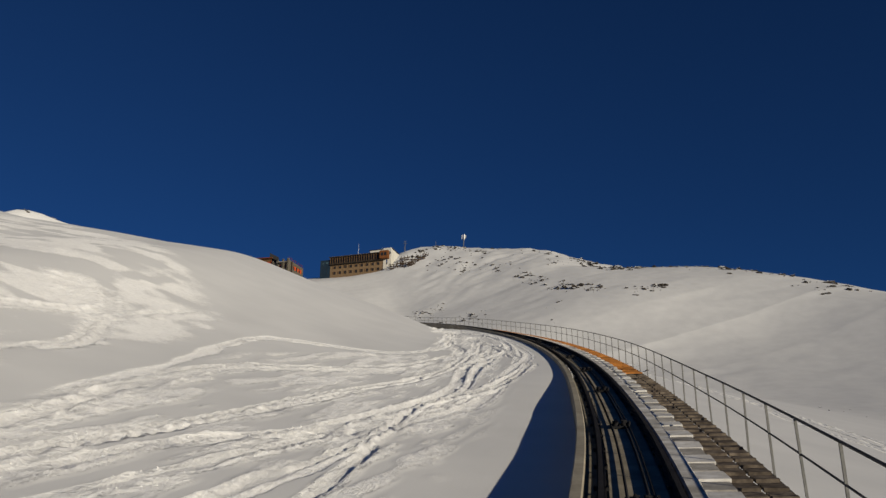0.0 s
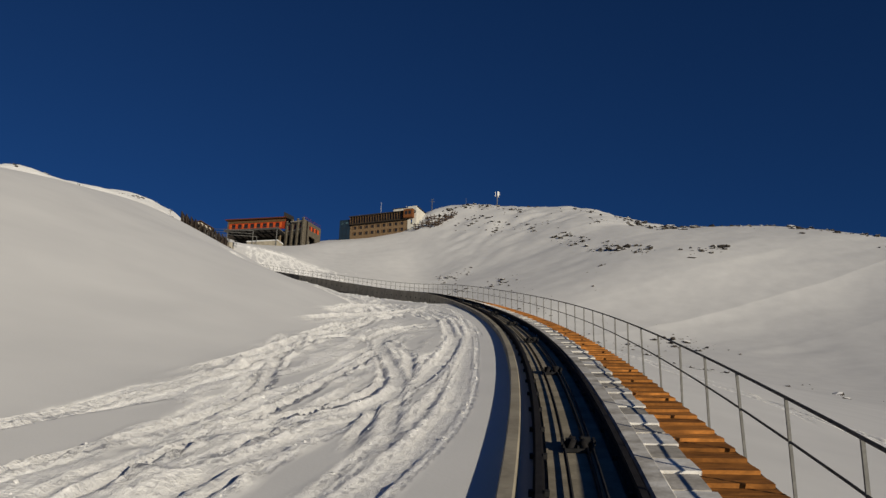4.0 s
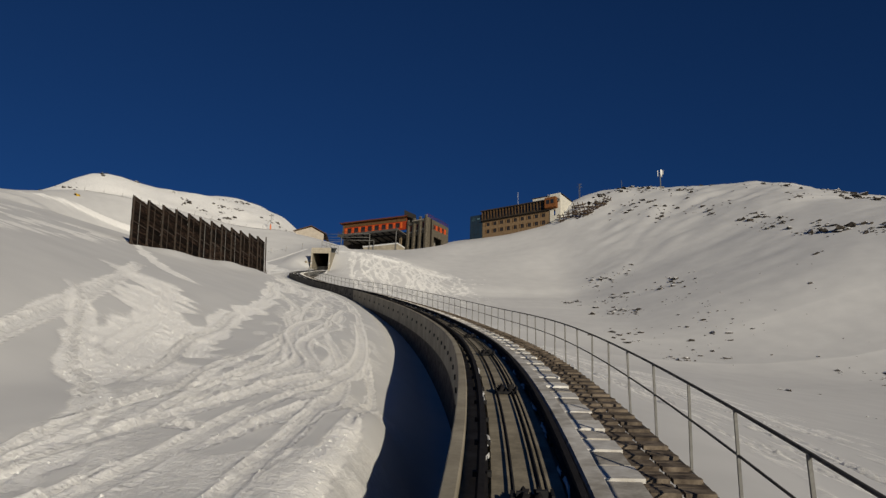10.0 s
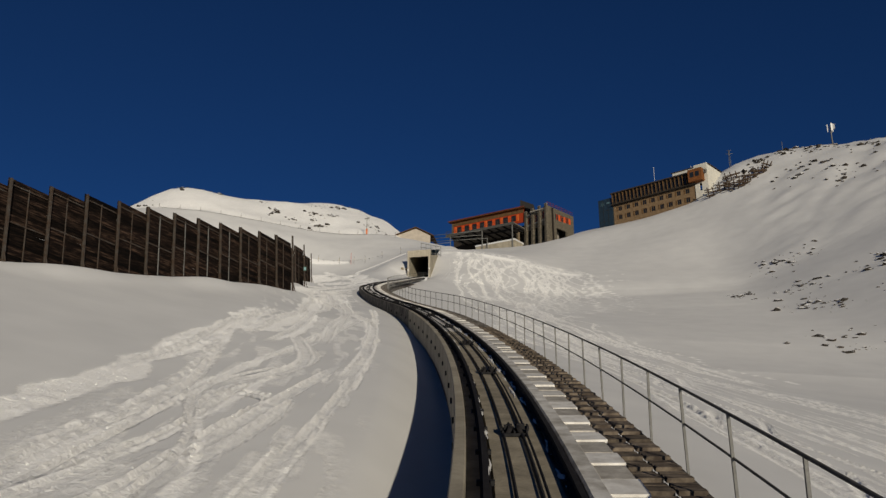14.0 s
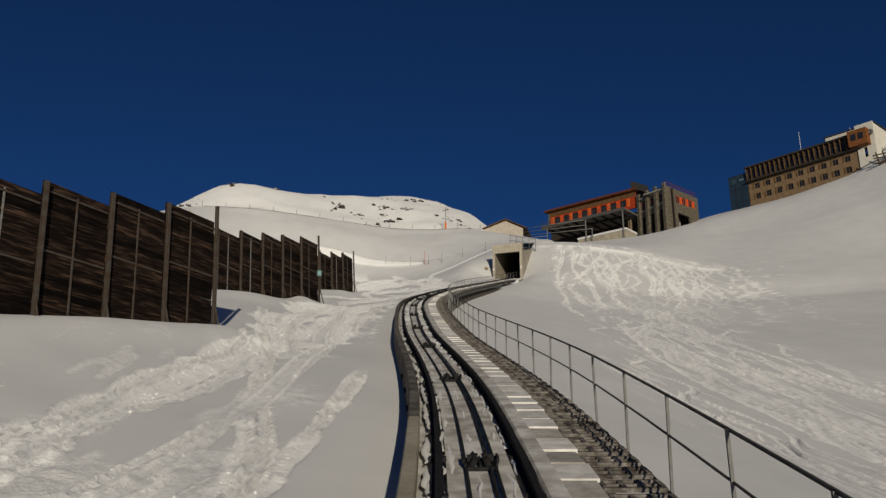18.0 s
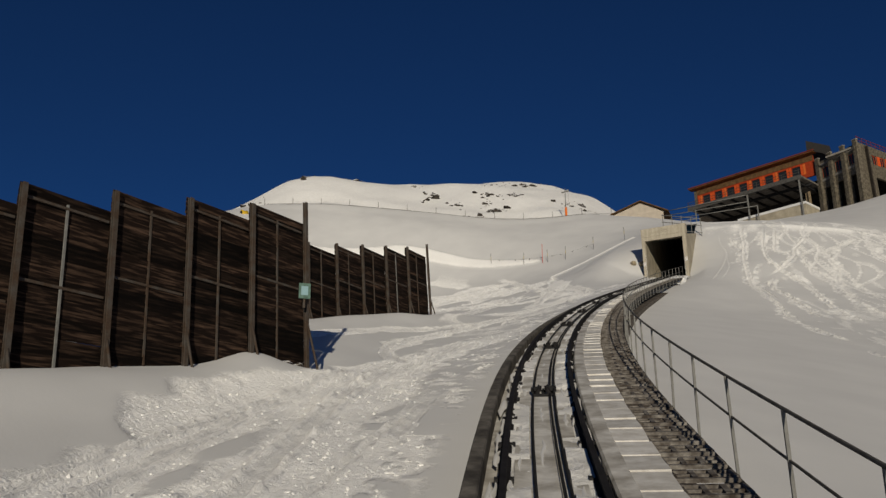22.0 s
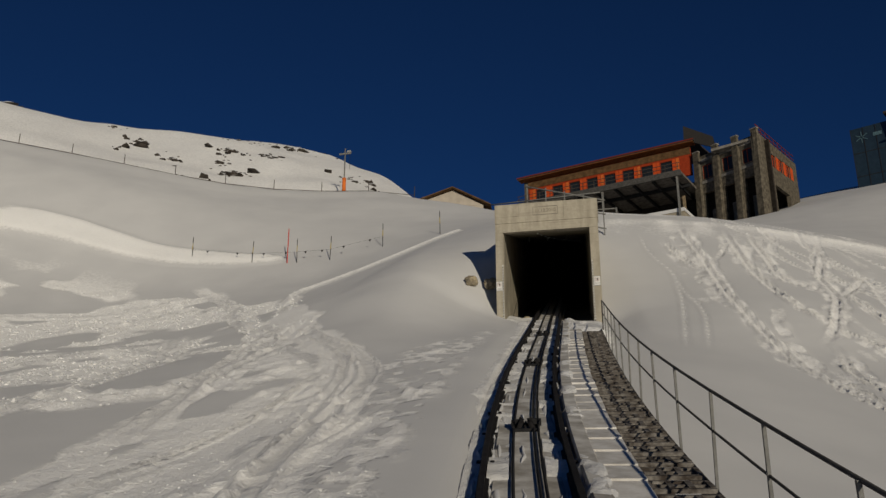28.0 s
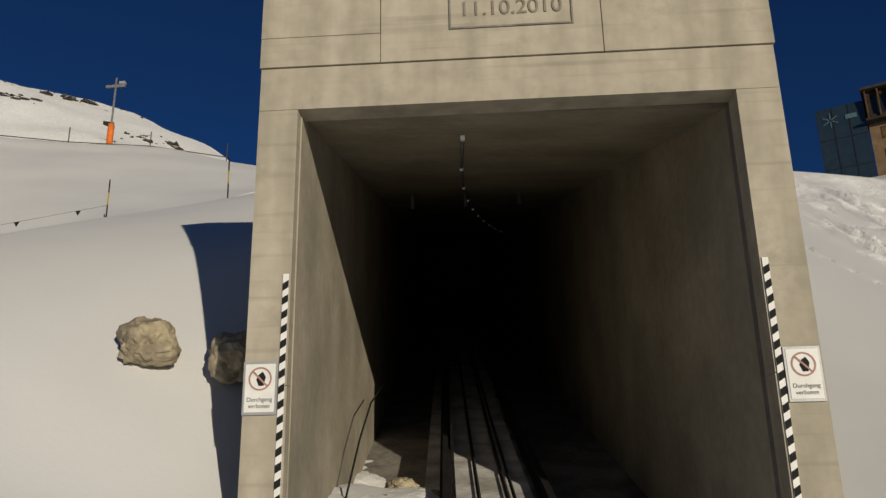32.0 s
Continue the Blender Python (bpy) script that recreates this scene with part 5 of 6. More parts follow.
# snow lying along the rails on the upper stretch
snow_patch("snow_cover", 226.0, 263.5, -.79, -.575, lambda s, u: -.40 + .25 * step_in(s, 226, 240) * (.85 + .15 * ridge(s, 97)) + .05 * step_in(s, 248, 256), "crusted snow between the parapet and the rail")
snow_patch("snow_cover", 231.0, 261.8, -1.5, -.72, lambda s, u: -.42 + .30 * step_in(s + .8 * lattice(s, u, 1.2, 98), 231, 246) - .2 * step_in(u, -.8, -.72) - .28 * (1 - step_in(u, -1.5, -1.1)), "snow blown over the end of the parapet")
for u0, u1, seed in ((-.495, -.23, 99), (.225, .495, 101)):
    snow_patch("snow_cover", 158.0, 264.0, u0, u1, lambda s, u, c=seed: -.225 + .075 * step_in(s, 158, 182) * ridge(s, c) + .03 * lattice(s, u, .22, c), "patchy snow lying between the rails", .06)
snow_patch("snow_cover", 190.0, 258.0, .60, 1.0, lambda s, u: -.16 + .08 * step_in(s, 190, 215) * ridge(s, 103) + .03 * lattice(s, u, .22, 104) - .12 * (1 - step_in(u, .6, .7)) - .12 * step_in(u, .9, 1.0), "lumpy snow along the edge beam", .06)
snow_patch("snow_cover", 262.0, 265.5, .62, U0 + 1.82, lambda s, u: -.30 - .5 * step_in(s + .5 * lattice(s, u, .9, 96), 262.6, 265) - .3 * step_in(u, 1.0, 1.6), "thin snow on the tunnel floor")

# guard rail above the tunnel
guard = empty("guard_rail", PORTAL, "weathered steel guard rail above the tunnel", "guard rail")
for k in range(5):
    box("post", -1.7 + k - .03, -1.7 + k + .03, 8.1, 8.16, 6.0, 9.3 - .28 * k, GALV, guard)
for z in (7.5, 8.3, 9.1):
    tube("rail", [(-1.8, 8.1, z + .1), (2.4, 8.1, z - 1.05)], .04, GALV, guard)


# ---- snow fences ----
def snow_fence(start, end, bays, height, label):
    a, b = Vector(start), Vector(end)
    run = b - a
    flat = Vector((run.x, run.y, 0))
    m = Matrix.Translation(a) @ Matrix.Rotation(math.atan2(run.y, run.x), 4, "Z")
    fence = empty("snow_fence", m, label, "snow fence", "snow fences beside the track")
    L, up = flat.length / bays, run.z / bays
    r = random.Random(bays * 7 + int(height * 10))
    lean = 0.06
    bw, bt = .215, .03
    n = int((height + .3) / bw)
    shared = []
    for v in range(3):
        mb = boxes("board", [(-.04, L + .04, -bt / 2, bt / 2, 0, bw + .012)], WOOD, fence)
        shared.append(mb)
    first = [True] * 3
    for i in range(bays):
        for k in range(n):
            v = r.randrange(3)
            ob = shared[v] if first[v] else new("board", shared[v].data)
            first[v] = False
            ob.parent = fence
            z = k * bw - .45
            ob.matrix_local = Matrix.Translation((i * L + .03, lean * z + .036 * (i % 2) + r.uniform(-.012, .012), up * i + z)) @ Matrix.Rotation(radians(r.uniform(-.5, .5)), 4, "Y") @ Matrix.Rotation(lean * .9 + r.uniform(-.03, .03), 4, "X")
    for i in range(bays + 1):
        z0, z1 = up * i - 1.2, up * i + height - .35 + (.25 if i == bays else .05)
        x = i * L
        p = mesh_part("post", [], [], FENCE_STEEL, fence, "rusty steel I-beam post")
        V, F = [], []
        for sx0, sx1, sy0, sy1 in ((-.06, .06, -.11, -.095), (-.06, .06, -.20, -.185), (-.008, .008, -.185, -.11)):
            F += [tuple(q + len(V) for q in f) for f in BOX_F]
            for vx, vy, vz in box_verts(x + sx0, x + sx1, sy0, sy1, z0, z1):
                V.append((vx, vy + lean * (vz - up * i), vz))
        p.data.from_pydata(V, [], F)
        tube("brace", [(x, -.15 + lean * .9, up * i + .95), (x + .04, -.62, up * i - .8)], .035, FENCE_STEEL, fence)
        if i < bays:
            xm = x + L / 2
            mesh_part("batten", [(vx, vy + lean * (vz - up * i), vz) for vx, vy, vz in box_verts(xm - .025, xm + .025, -.06, -.02, up * i - .6, up * i + height - .45)], BOX_F, GALV if r.random() < .35 else FENCE_STEEL, fence)
            for zz in (height * .5, height - .55):
                y = lean * zz
                box("cross_rail", x + .06, x + L - .06, y - .07, y - .02, up * i + zz - .03, up * i + zz + .03, FENCE_STEEL, fence)
    return fence


snow_fence((-27.11, 89.16, 28.43), (-25.8, 118.45, 34.05), 12, 4.75, "tall dark weathered plank snow fence on steel posts")
snow_fence((-36.9, 119.0, 35.9), (-36.9, 143.7, 41.8), 11, 4.75, "tall plank snow fence with a green sign on its end post")
snow_fence((-46.1, 148.0, 44.0), (-46.6, 166.3, 48.4), 8, 4.4, "dark weathered plank snow fence on the slope below the tunnel")
panel = empty("fence_sign", Matrix.Translation((-36.62, 143.35, 43.5)) @ pose(0, 0, 0, 0, 0, 50), "small faded green sign on the fence post", "sign")
box("panel", -.17, .17, -.03, 0, -.23, .23, GREEN, panel)
box("emblem", -.10, .10, -.034, -.031, -.13, .14, EMBLEM, panel)
box("bracket", -.03, .03, 0, .10, -.5, .2, FENCE_STEEL, panel)
for i, (x, y, z, q) in enumerate(((-36.45, 142.5, 41.22, .15), (-36.25, 142.8, 41.2, .12), (-36.1, 143.6, 41.05, .19), (-35.95, 143.9, 40.9, .19))):
    stone("loose_rock", q, .5, 20 + i, ROCK, Matrix.Translation((x, y, z)), "dark loose rock at the foot of the snow fence", "rock")


# ---- buildings ----
def wall(name, x0, x1, z0, z1, y0, y1, holes, material, parent, label=""):
    """A wall along x with rectangular holes (x0, x1, z0, z1) through it."""
    xs = sorted({x0, x1, *[h[0] for h in holes], *[h[1] for h in holes]})
    zs = sorted({z0, z1, *[h[2] for h in holes], *[h[3] for h in holes]})
    V, F, at = [], [], {}

    def vert(x, y, z):
        k = (x, y, z)
        if k not in at:
            at[k] = len(V)
            V.append(k)
        return at[k]

    solid = [[x0 <= (a + b) / 2 <= x1 and z0 <= (c + d) / 2 <= z1 and not any(h[0] < (a + b) / 2 < h[1] and h[2] < (c + d) / 2 < h[3] for h in holes)
              for c, d in zip(zs, zs[1:])] for a, b in zip(xs, xs[1:])]
    for i, (a, b) in enumerate(zip(xs, xs[1:])):
        for j, (c, d) in enumerate(zip(zs, zs[1:])):
            if not solid[i][j]:
                continue
            F.append((vert(a, y0, c), vert(b, y0, c), vert(b, y0, d), vert(a, y0, d)))
            F.append((vert(a, y1, d), vert(b, y1, d), vert(b, y1, c), vert(a, y1, c)))
            for di, dj, q in ((-1, 0, (a, a, c, d)), (1, 0, (b, b, c, d)), (0, -1, (a, b, c, c)), (0, 1, (a, b, d, d))):
                ii, jj = i + di, j + dj
                if 0 <= ii < len(solid) and 0 <= jj < len(solid[0]) and solid[ii][jj]:
                    continue
                F.append((vert(q[0], y0, q[2]), vert(q[0], y1, q[2]), vert(q[1], y1, q[3]), vert(q[1], y0, q[3])))
    return mesh_part(name, V, F, material, parent, label)


def window(x0, x1, z0, z1, y, parent, frame_mat, mullion=True, sill=None):
    f = .07
    bars = [(x0, x0 + f, y, y + .08, z0, z1), (x1 - f, x1, y, y + .08, z0, z1), (x0 + f, x1 - f, y, y + .08, z0, z0 + f), (x0 + f, x1 - f, y, y + .08, z1 - f, z1)]
    if mullion:
        xm = (x0 + x1) / 2
        bars.append((xm - f / 2, xm + f / 2, y, y + .08, z0 + f, z1 - f))
    w = boxes("window", bars, frame_mat, parent)
    box("pane", x0 + f, x1 - f, y + .03, y + .045, z0 + f, z1 - f, GLASS, w)
    if sill:
        box("sill", x0 - .08, x1 + .08, y - .28, y, z0 - .10, z0, sill, w)
    return w


def framed(a, b, z=0.0):
    return Matrix.Translation((a[0], a[1], z)) @ Matrix.Rotation(math.atan2(b[1] - a[1], b[0] - a[0]), 4, "Z")


# mountain restaurant: long orange timber front over a deck, stone-faced tower at its end
REST = framed((-54.75, 274.4), (-33.1, 267.6))
restaurant = empty("restaurant_building", REST, "mountain restaurant with orange timber front, deck and stone tower", "building")
LR = 22.7
holes = [(1.75 + 2.45 * k, 3.35 + 2.45 * k, 90.1, 91.65) for k in range(8)]
wall("front_wall", .6, LR, 89.3, 93.0, 0, .35, holes, ORANGE_DARK, restaurant, "deep orange painted timber front")
for h in holes:
    window(*h, .12, restaurant, DARK_FRAME)
for k in range(9):
    x = .80 + 2.45 * k
    box("shutter", x, x + .40, -.05, -.004, 89.9, 91.8, ORANGE, restaurant, "bright orange shutter")
    box("shutter", x + .46, x + .86, -.06, -.014, 89.9, 91.8, ORANGE if k % 2 else ORANGE_PALE, restaurant)
box("wall_band", .6, LR, -.06, -.004, 92.0, 92.9, BROWN, restaurant, "brown timber band above the windows")
wall("end_wall", 0, .58, 89.3, 93.0, 0, 8, [], STONE, restaurant)
mesh_part("roof", [(-.5, -1.2, 93.22), (LR + .8, -1.2, 93.22), (LR + .8, 9, 94.4), (-.5, 9, 94.4), (-.5, -1.2, 93.42), (LR + .8, -1.2, 93.42), (LR + .8, 9, 94.65), (-.5, 9, 94.65)], BOX_F, ROOF, restaurant, "flat dark roof with red edge")
box("roof_edge", -.52, LR + .82, -1.26, -1.202, 93.30, 93.44, RED_EDGE, restaurant, "red metal roof edge")
mesh_part("soffit", [(-.4, -1.15, 93.10), (LR + .7, -1.15, 93.10), (LR + .7, -.01, 93.02), (-.4, -.01, 93.02), (-.4, -1.15, 93.2), (LR + .7, -1.15, 93.2), (LR + .7, -.01, 93.12), (-.4, -.01, 93.12)], BOX_F, BROWN_ORANGE, restaurant, "brown timber underside of the eaves")
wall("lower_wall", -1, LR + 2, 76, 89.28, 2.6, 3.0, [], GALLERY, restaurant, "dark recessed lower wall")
box("deck", 2.4, LR + .5, -6.6, 2.59, 87.05, 87.35, DECK, restaurant, "grey steel and timber deck slab")
box("deck_beam", 2.4, LR + .5, -6.9, -6.62, 86.75, 87.45, HANDRAIL, restaurant)
box("deck_beam", 2.5, LR + .4, -3.2, -2.95, 86.6, 87.03, STEEL, restaurant)
for x in (13.6, 22.6):
    box("deck_post", x, x + .2, -6.75, -6.55, 78.5, 86.74, GALV, restaurant, "grey steel deck post")
for k in range(15):
    x = 2.6 + k * 1.45
    box("balustrade_post", x, x + .05, -6.85, -6.80, 87.45, 88.35, FENCE_STEEL, restaurant)
for z in (87.85, 88.3):
    box("balustrade_rail", 2.4, 23.2, -6.86, -6.81, z, z + .06, FENCE_STEEL, restaurant)
for x0, z0, x1, z1 in ((-4.0, 88.2, 13.6, 86.6), (-3.9, 87.35, 13.7, 85.4), (-3.8, 86.5, 15.5, 84.2), (-3.7, 85.8, 4.1, 84.95)):
    tube("ramp_rail", [(x0, -7.05, z0), (x1, -7.05, z1)], .075, GALV, restaurant, "grey tube rail of the ramp")
for x, z0, z1 in ((-3.7, 83.5, 88.25), (4.05, 82, 86.6), (15.45, 81, 84.3)):
    box("ramp_post", x - .08, x + .08, -7.12, -6.98, z0, z1, GALV, restaurant)
for k in range(9):
    x = 3.6 + 2.3 * k
    box("joist", x, x + .18, -6.6, 2.5, 86.65, 87.04, STEEL, restaurant)
box("plinth", 11.5, LR + .4, -6.4, -1.5, 78, 82.6, CONCRETE, restaurant, "pale concrete plinth with snow on top")
box("plinth_snow", 11.4, LR + .5, -6.5, -1.4, 82.6, 83.0, SNOW, restaurant)
box("chimney_flue", LR - 1.6, LR - 1.2, -1.2, -.8, 78, 86.2, WOOD_PALE, restaurant, "new timber props")
box("chimney_flue", LR - 1.0, LR - .7, -1.6, -1.3, 78, 86.2, WOOD_PALE, restaurant)
mesh_part("fin", [(LR - .3, -1.3, 93.4), (LR - .2, -1.4, 95.2), (LR + 2.7, .6, 93.9), (LR + 2.9, .8, 92.4), (LR - .3, -1.1, 93.4), (LR - .2, -1.2, 95.2), (LR + 2.7, .8, 93.9), (LR + 2.9, 1.0, 92.4)],
          [(0, 3, 2, 1), (4, 5, 6, 7), (0, 1, 5, 4), (1, 2, 6, 5), (2, 3, 7, 6), (3, 0, 4, 7)], DARK_FRAME, restaurant, "dark metal roof fin")
# the tower, in two faces
TW = framed((-33.1, 267.2), (-26.2, 261.3))
tower = empty("restaurant_tower", TW, "stone-faced concrete tower with tall pilasters and orange windows", "building")
LT = 9.1
th = [(1.15, 2.5, 88.2, 89.9), (4.0, 5.4, 88.2, 89.9), (6.75, 8.0, 88.2, 89.9), (1.15, 2.5, 78, 86.4), (4.0, 5.4, 78, 86.4), (6.75, 8.0, 78, 86.4)]
wall("front_wall", 0, LT, 76, 91.2, .45, .85, th, STONE, tower)
for h in th[:3]:
    window(*h, .55, tower, ORANGE_DARK)
for h in th[3:]:
    box("recess_panel", h[0], h[1], 1.6, 1.7, 78, 84.6, OLD_CONCRETE, tower)
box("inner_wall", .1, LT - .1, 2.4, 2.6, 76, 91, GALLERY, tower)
for k, x in enumerate((.25, 3.0, 5.75, 8.4)):
    mesh_part("pilaster", [(x, -.35, 76), (x + .75, -.35, 76), (x + .75, .45, 76), (x, .45, 76), (x, .05, 91.7), (x + .75, .05, 91.7), (x + .75, .45, 91.7), (x, .45, 91.7)], BOX_F, STONE, tower, "rough stone pilaster")
    box("pilaster_cap", x - .05, x + .8, 0, .5, 91.71, 91.85, OLD_CONCRETE, tower)
for z in (87.6, 90.4):
    box("string_course", 0, LT, .38, .449, z, z + .35, OLD_CONCRETE, tower)
TW2 = framed((-26.2, 261.3), (-20.6, 272.8))
flank = empty("tower_flank", TW2, "stone side wall with three orange windows and a dark archway", "building")
LF = 12.8
fh = [(4.2, 5.6, 88.4, 90.0), (6.6, 8.0, 88.5, 90.1), (9.0, 10.4, 88.6, 90.2), (4.6, 9.2, 78, 86.2)]
wall("side_wall", .05, LF, 76, 91.4, 0, .4, fh, STONE, flank)
for h in fh[:3]:
    window(*h, .12, flank, ORANGE)
    box("orange_reveal", h[1] + .02, h[1] + .9, -.03, -.004, h[2], h[3], ORANGE, flank)
box("arch_back", 4.3, 9.5, 2.6, 2.8, 77, 86.6, OLD_CONCRETE, flank)
box("flat_roof", .5, LF, .41, 5.5, 90.6, 90.9, OLD_CONCRETE, flank)
box("end_wall", LF - .4, LF, .41, 9, 76, 91.2, STONE, flank)
for k in range(9):
    box("site_post", 1 + 1.3 * k, 1.05 + 1.3 * k, .15, .2, 91.4, 92.5, RED_EDGE, flank)
for z in (91.85, 92.4):
    box("site_rail", .6, LF, .14, .2, z, z + .07, RED_EDGE, flank)

# research institute: ochre stone block with a dark timber gallery, white tower and glass stair
HOT = framed((-12.5, 273.0), (13.0, 260.5))
institute = empty("institute_building", HOT, "ochre stone institute with dark gallery and white end tower", "building")
LH = 26.0
hh = []
for k in range(9):
    x = 4.3 + 2.36 * k
    hh += [(x, x + 1.15, 88.85, 90.15), (x, x + 1.15, 91.2, 92.4)]
wall("front_wall", 3.0, LH, 84, 93.0, 0, .4, hh, OCHRE, institute, "ochre rubble stone wall")
for h in hh:
    window(*h, .15, institute, BROWN, True)
    box("shutter", h[0] - .34, h[0] - .02, -.05, -.004, h[2], h[3], BROWN, institute)
wall("end_wall", -.2, 2.9, 84, 92, 6, 6.4, [], OCHRE, institute)
gal = [(3.5 + 2.1 * k, 5.0 + 2.1 * k, 93.6, 95.4) for k in range(11)]
wall("gallery_wall", 3.0, LH + .3, 93.1, 95.8, -.5, -.2, gal, GALLERY, institute, "dark timber top storey")
for h in gal:
    window(*h, -.4, institute, DARK_FRAME)
for k in range(23):
    x = 3.1 + 1.05 * k
    mesh_part("gallery_fin", [(x, -.95, 95.9), (x + .12, -.95, 95.9), (x + .12, -.52, 95.9), (x, -.52, 95.9), (x, -.7, 93.2), (x + .12, -.7, 93.2), (x + .12, -.52, 93.2), (x, -.52, 93.2)], [f[::-1] for f in BOX_F], BROWN, institute)
box("gallery_floor", 2.9, LH + .4, -1.1, .4, 92.85, 93.08, GALLERY, institute)
box("roof", 2.8, LH + .6, -1.2, 9, 95.95, 96.2, ROOF, institute)
box("roof_snow", 2.8, LH + .4, -.9, 8.8, 96.2, 96.32, SNOW, institute)
wall("tower_wall", LH + .02, LH + 3.4, 84, 97.9, -.2, .2, [(LH + 1.1, LH + 1.8, 91, 93), (LH + 1.1, LH + 1.8, 87, 88.4)], WHITE_WALL, institute, "white rendered end tower")
box("tower_side", LH + 3.0, LH + 3.4, .21, 8.5, 84, 97.6, WHITE_WALL, institute)
box("tower_block", LH - 6.3, LH + 2.9, 1.2, 8.4, 96.33, 97.9, WHITE_WALL, institute)
box("tower_roof", LH - 6.6, LH + 3.5, .9, 8.7, 97.92, 98.06, ROOF, institute)
bay = box("bay_window", LH - .9, LH + 2.6, -1.9, -.21, 93.2, 96.4, BROWN_ORANGE, institute, "brown timber bay window")
for x in (LH - .4, LH + 1.0):
    box("pane", x, x + 1.0, -1.93, -1.905, 94.3, 95.6, GLASS, bay)
disc_ob = disc("dish", .55, .25, GALV, institute, "grey dish aerial", 18)
disc_ob.matrix_local = Matrix.Translation((LH + 2.95, -.6, 95.6)) @ Matrix.Rotation(radians(80), 4, "Z")
box("glass_block", -1.3, 2.9, -.3, 5.6, 86.2, 95.3, BLUE_GLASS, institute, "dark reflecting glass stair block")
for k in range(3):
    box("mullion", -1.3 + 1.4 * k, -1.24 + 1.4 * k, -.34, -.302, 86.2, 95.3, DARK_FRAME, institute)
for z in (89, 92):
    box("transom", -1.3, 2.9, -.34, -.302, z, z + .06, DARK_FRAME, institute)
for a in range(6):
    c, q = (-.1, 94.0), a * 1.0472
    ob = box("emblem_bar", -.05, .05, -.36, -.345, .12, .75, ETCHED, institute)
    ob.matrix_local = Matrix.Translation((c[0], 0, c[1])) @ Matrix.Rotation(q, 4, "Y")
box("emblem_text", 1.2, 2.2, -.36, -.345, 93.8, 94.25, ETCHED, institute)
wall("long_roof", -9, 3, 84.2, 85.4, -2.0, 1.5, [(k, k + .8, 84.3, 85.0) for k in (-7, -5, -3, -1)], WOOD, institute, "long low timber annexe")
box("annexe_snow", -9.2, 3.1, -2.4, 1.7, 85.42, 85.8, SNOW, institute)
for x, h in ((13.8, 5.6), (24, 3.2), (28, 2.6)):
    tube("aerial", [(x, 3, 96.0), (x, 3, 96.3 + h)], .05, SIGN_WHITE, institute, "thin white aerial")

# low chalet on the terrace
chalet = empty("chalet", Matrix.Translation((-64.0, 267.0, 85.5)) @ pose(0, 0, 0, 0, 0, 8), "low cream chalet with a shallow gabled roof", "house")
wall("front_wall", -5.5, 5.0, -3, 2.4, 0, .3, [(-3.2, -2.5, .9, 1.7), (-2.1, -1.4, .9, 1.7)], CREAM, chalet)
for x in (-3.2, -2.1):
    window(x, x + .7, .9, 1.7, .1, chalet, DARK_FRAME, False)
mesh_part("gable", [(-5.5, 0, 2.41), (5.0, 0, 2.41), (1.1, 0, 4.6), (-5.5, .3, 2.41), (5.0, .3, 2.41), (1.1, .3, 4.6)], [(0, 1, 2), (5, 4, 3), (0, 3, 4, 1), (1, 4, 5, 2), (2, 5, 3, 0)], CREAM, chalet)
mesh_part("roof", [(-6.4, -.8, 2.15), (1.1, -.8, 4.75), (6.0, -.8, 2.15), (-6.4, 8, 2.15), (1.1, 8, 4.75), (6.0, 8, 2.15), (-6.4, -.8, 2.29), (1.1, -.8, 4.88), (6.0, -.8, 2.29), (-6.4, 8, 2.29), (1.1, 8, 4.88), (6.0, 8, 2.29)],
          [(0, 1, 7, 6), (1, 2, 8, 7), (3, 9, 10, 4), (4, 10, 11, 5), (0, 6, 9, 3), (2, 5, 11, 8), (6, 7, 10, 9), (7, 8, 11, 10), (0, 3, 4, 1), (1, 4, 5, 2)], BROWN, chalet)

# ---- poles, masts and small things on the slopes ----
mast = empty("radio_mast", Matrix.Translation((45.1, 272.1, 103.6)), "grey radio mast with white antenna panels", "mast")
tube("pole", [(0, 0, 0), (0, 0, 5.4)], .16, GALV, mast, "", 8)
for a in range(3):
    ob = box("antenna", -.22, .22, -.75, -.55, 4.0, 6.0, SIGN_WHITE, mast, "white antenna panel")
    ob.matrix_local = Matrix.Rotation(a * 2.094 + .3, 4, "Z")
box("cabinet", .35, 1.0, -.3, .3, 4.6, 5.9, SIGN_FRAME, mast)
box("footing", -.9, .9, -.9, .9, -1.2, .3, OLD_CONCRETE, mast)
lattice_mast = empty("weather_mast", Matrix.Translation((20.0, 268.0, 95.4)), "thin lattice weather mast with instruments", "mast")
for x, y in ((-.25, -.2), (.25, -.2), (0, .3)):
    tube("leg", [(x, y, 0), (x * .5, y * .5, 8.4)], .05, GALV, lattice_mast, "", 5)
for k in range(7):
    tube("lacing", [(-.23, -.2, .5 + k), (.22, -.18, 1.4 + k)], .025, GALV, lattice_mast, "", 4)
tube("arm", [(-.9, 0, 7.4), (.9, 0, 7.4)], .04, GALV, lattice_mast)
tube("arm", [(-.6, 0, 8.3), (.6, 0, 8.3)], .04, GALV, lattice_mast)
for x, z in ((33, 6.0), (26.5, 4.5)):
    wp = empty("whip_aerial", Matrix.Translation((x, 270, 97 if x < 30 else 99.5)), "thin pale whip aerial", "aerial")
    tube("rod", [(0, 0, 0), (0, 0, z)], .06, GALV, wp)

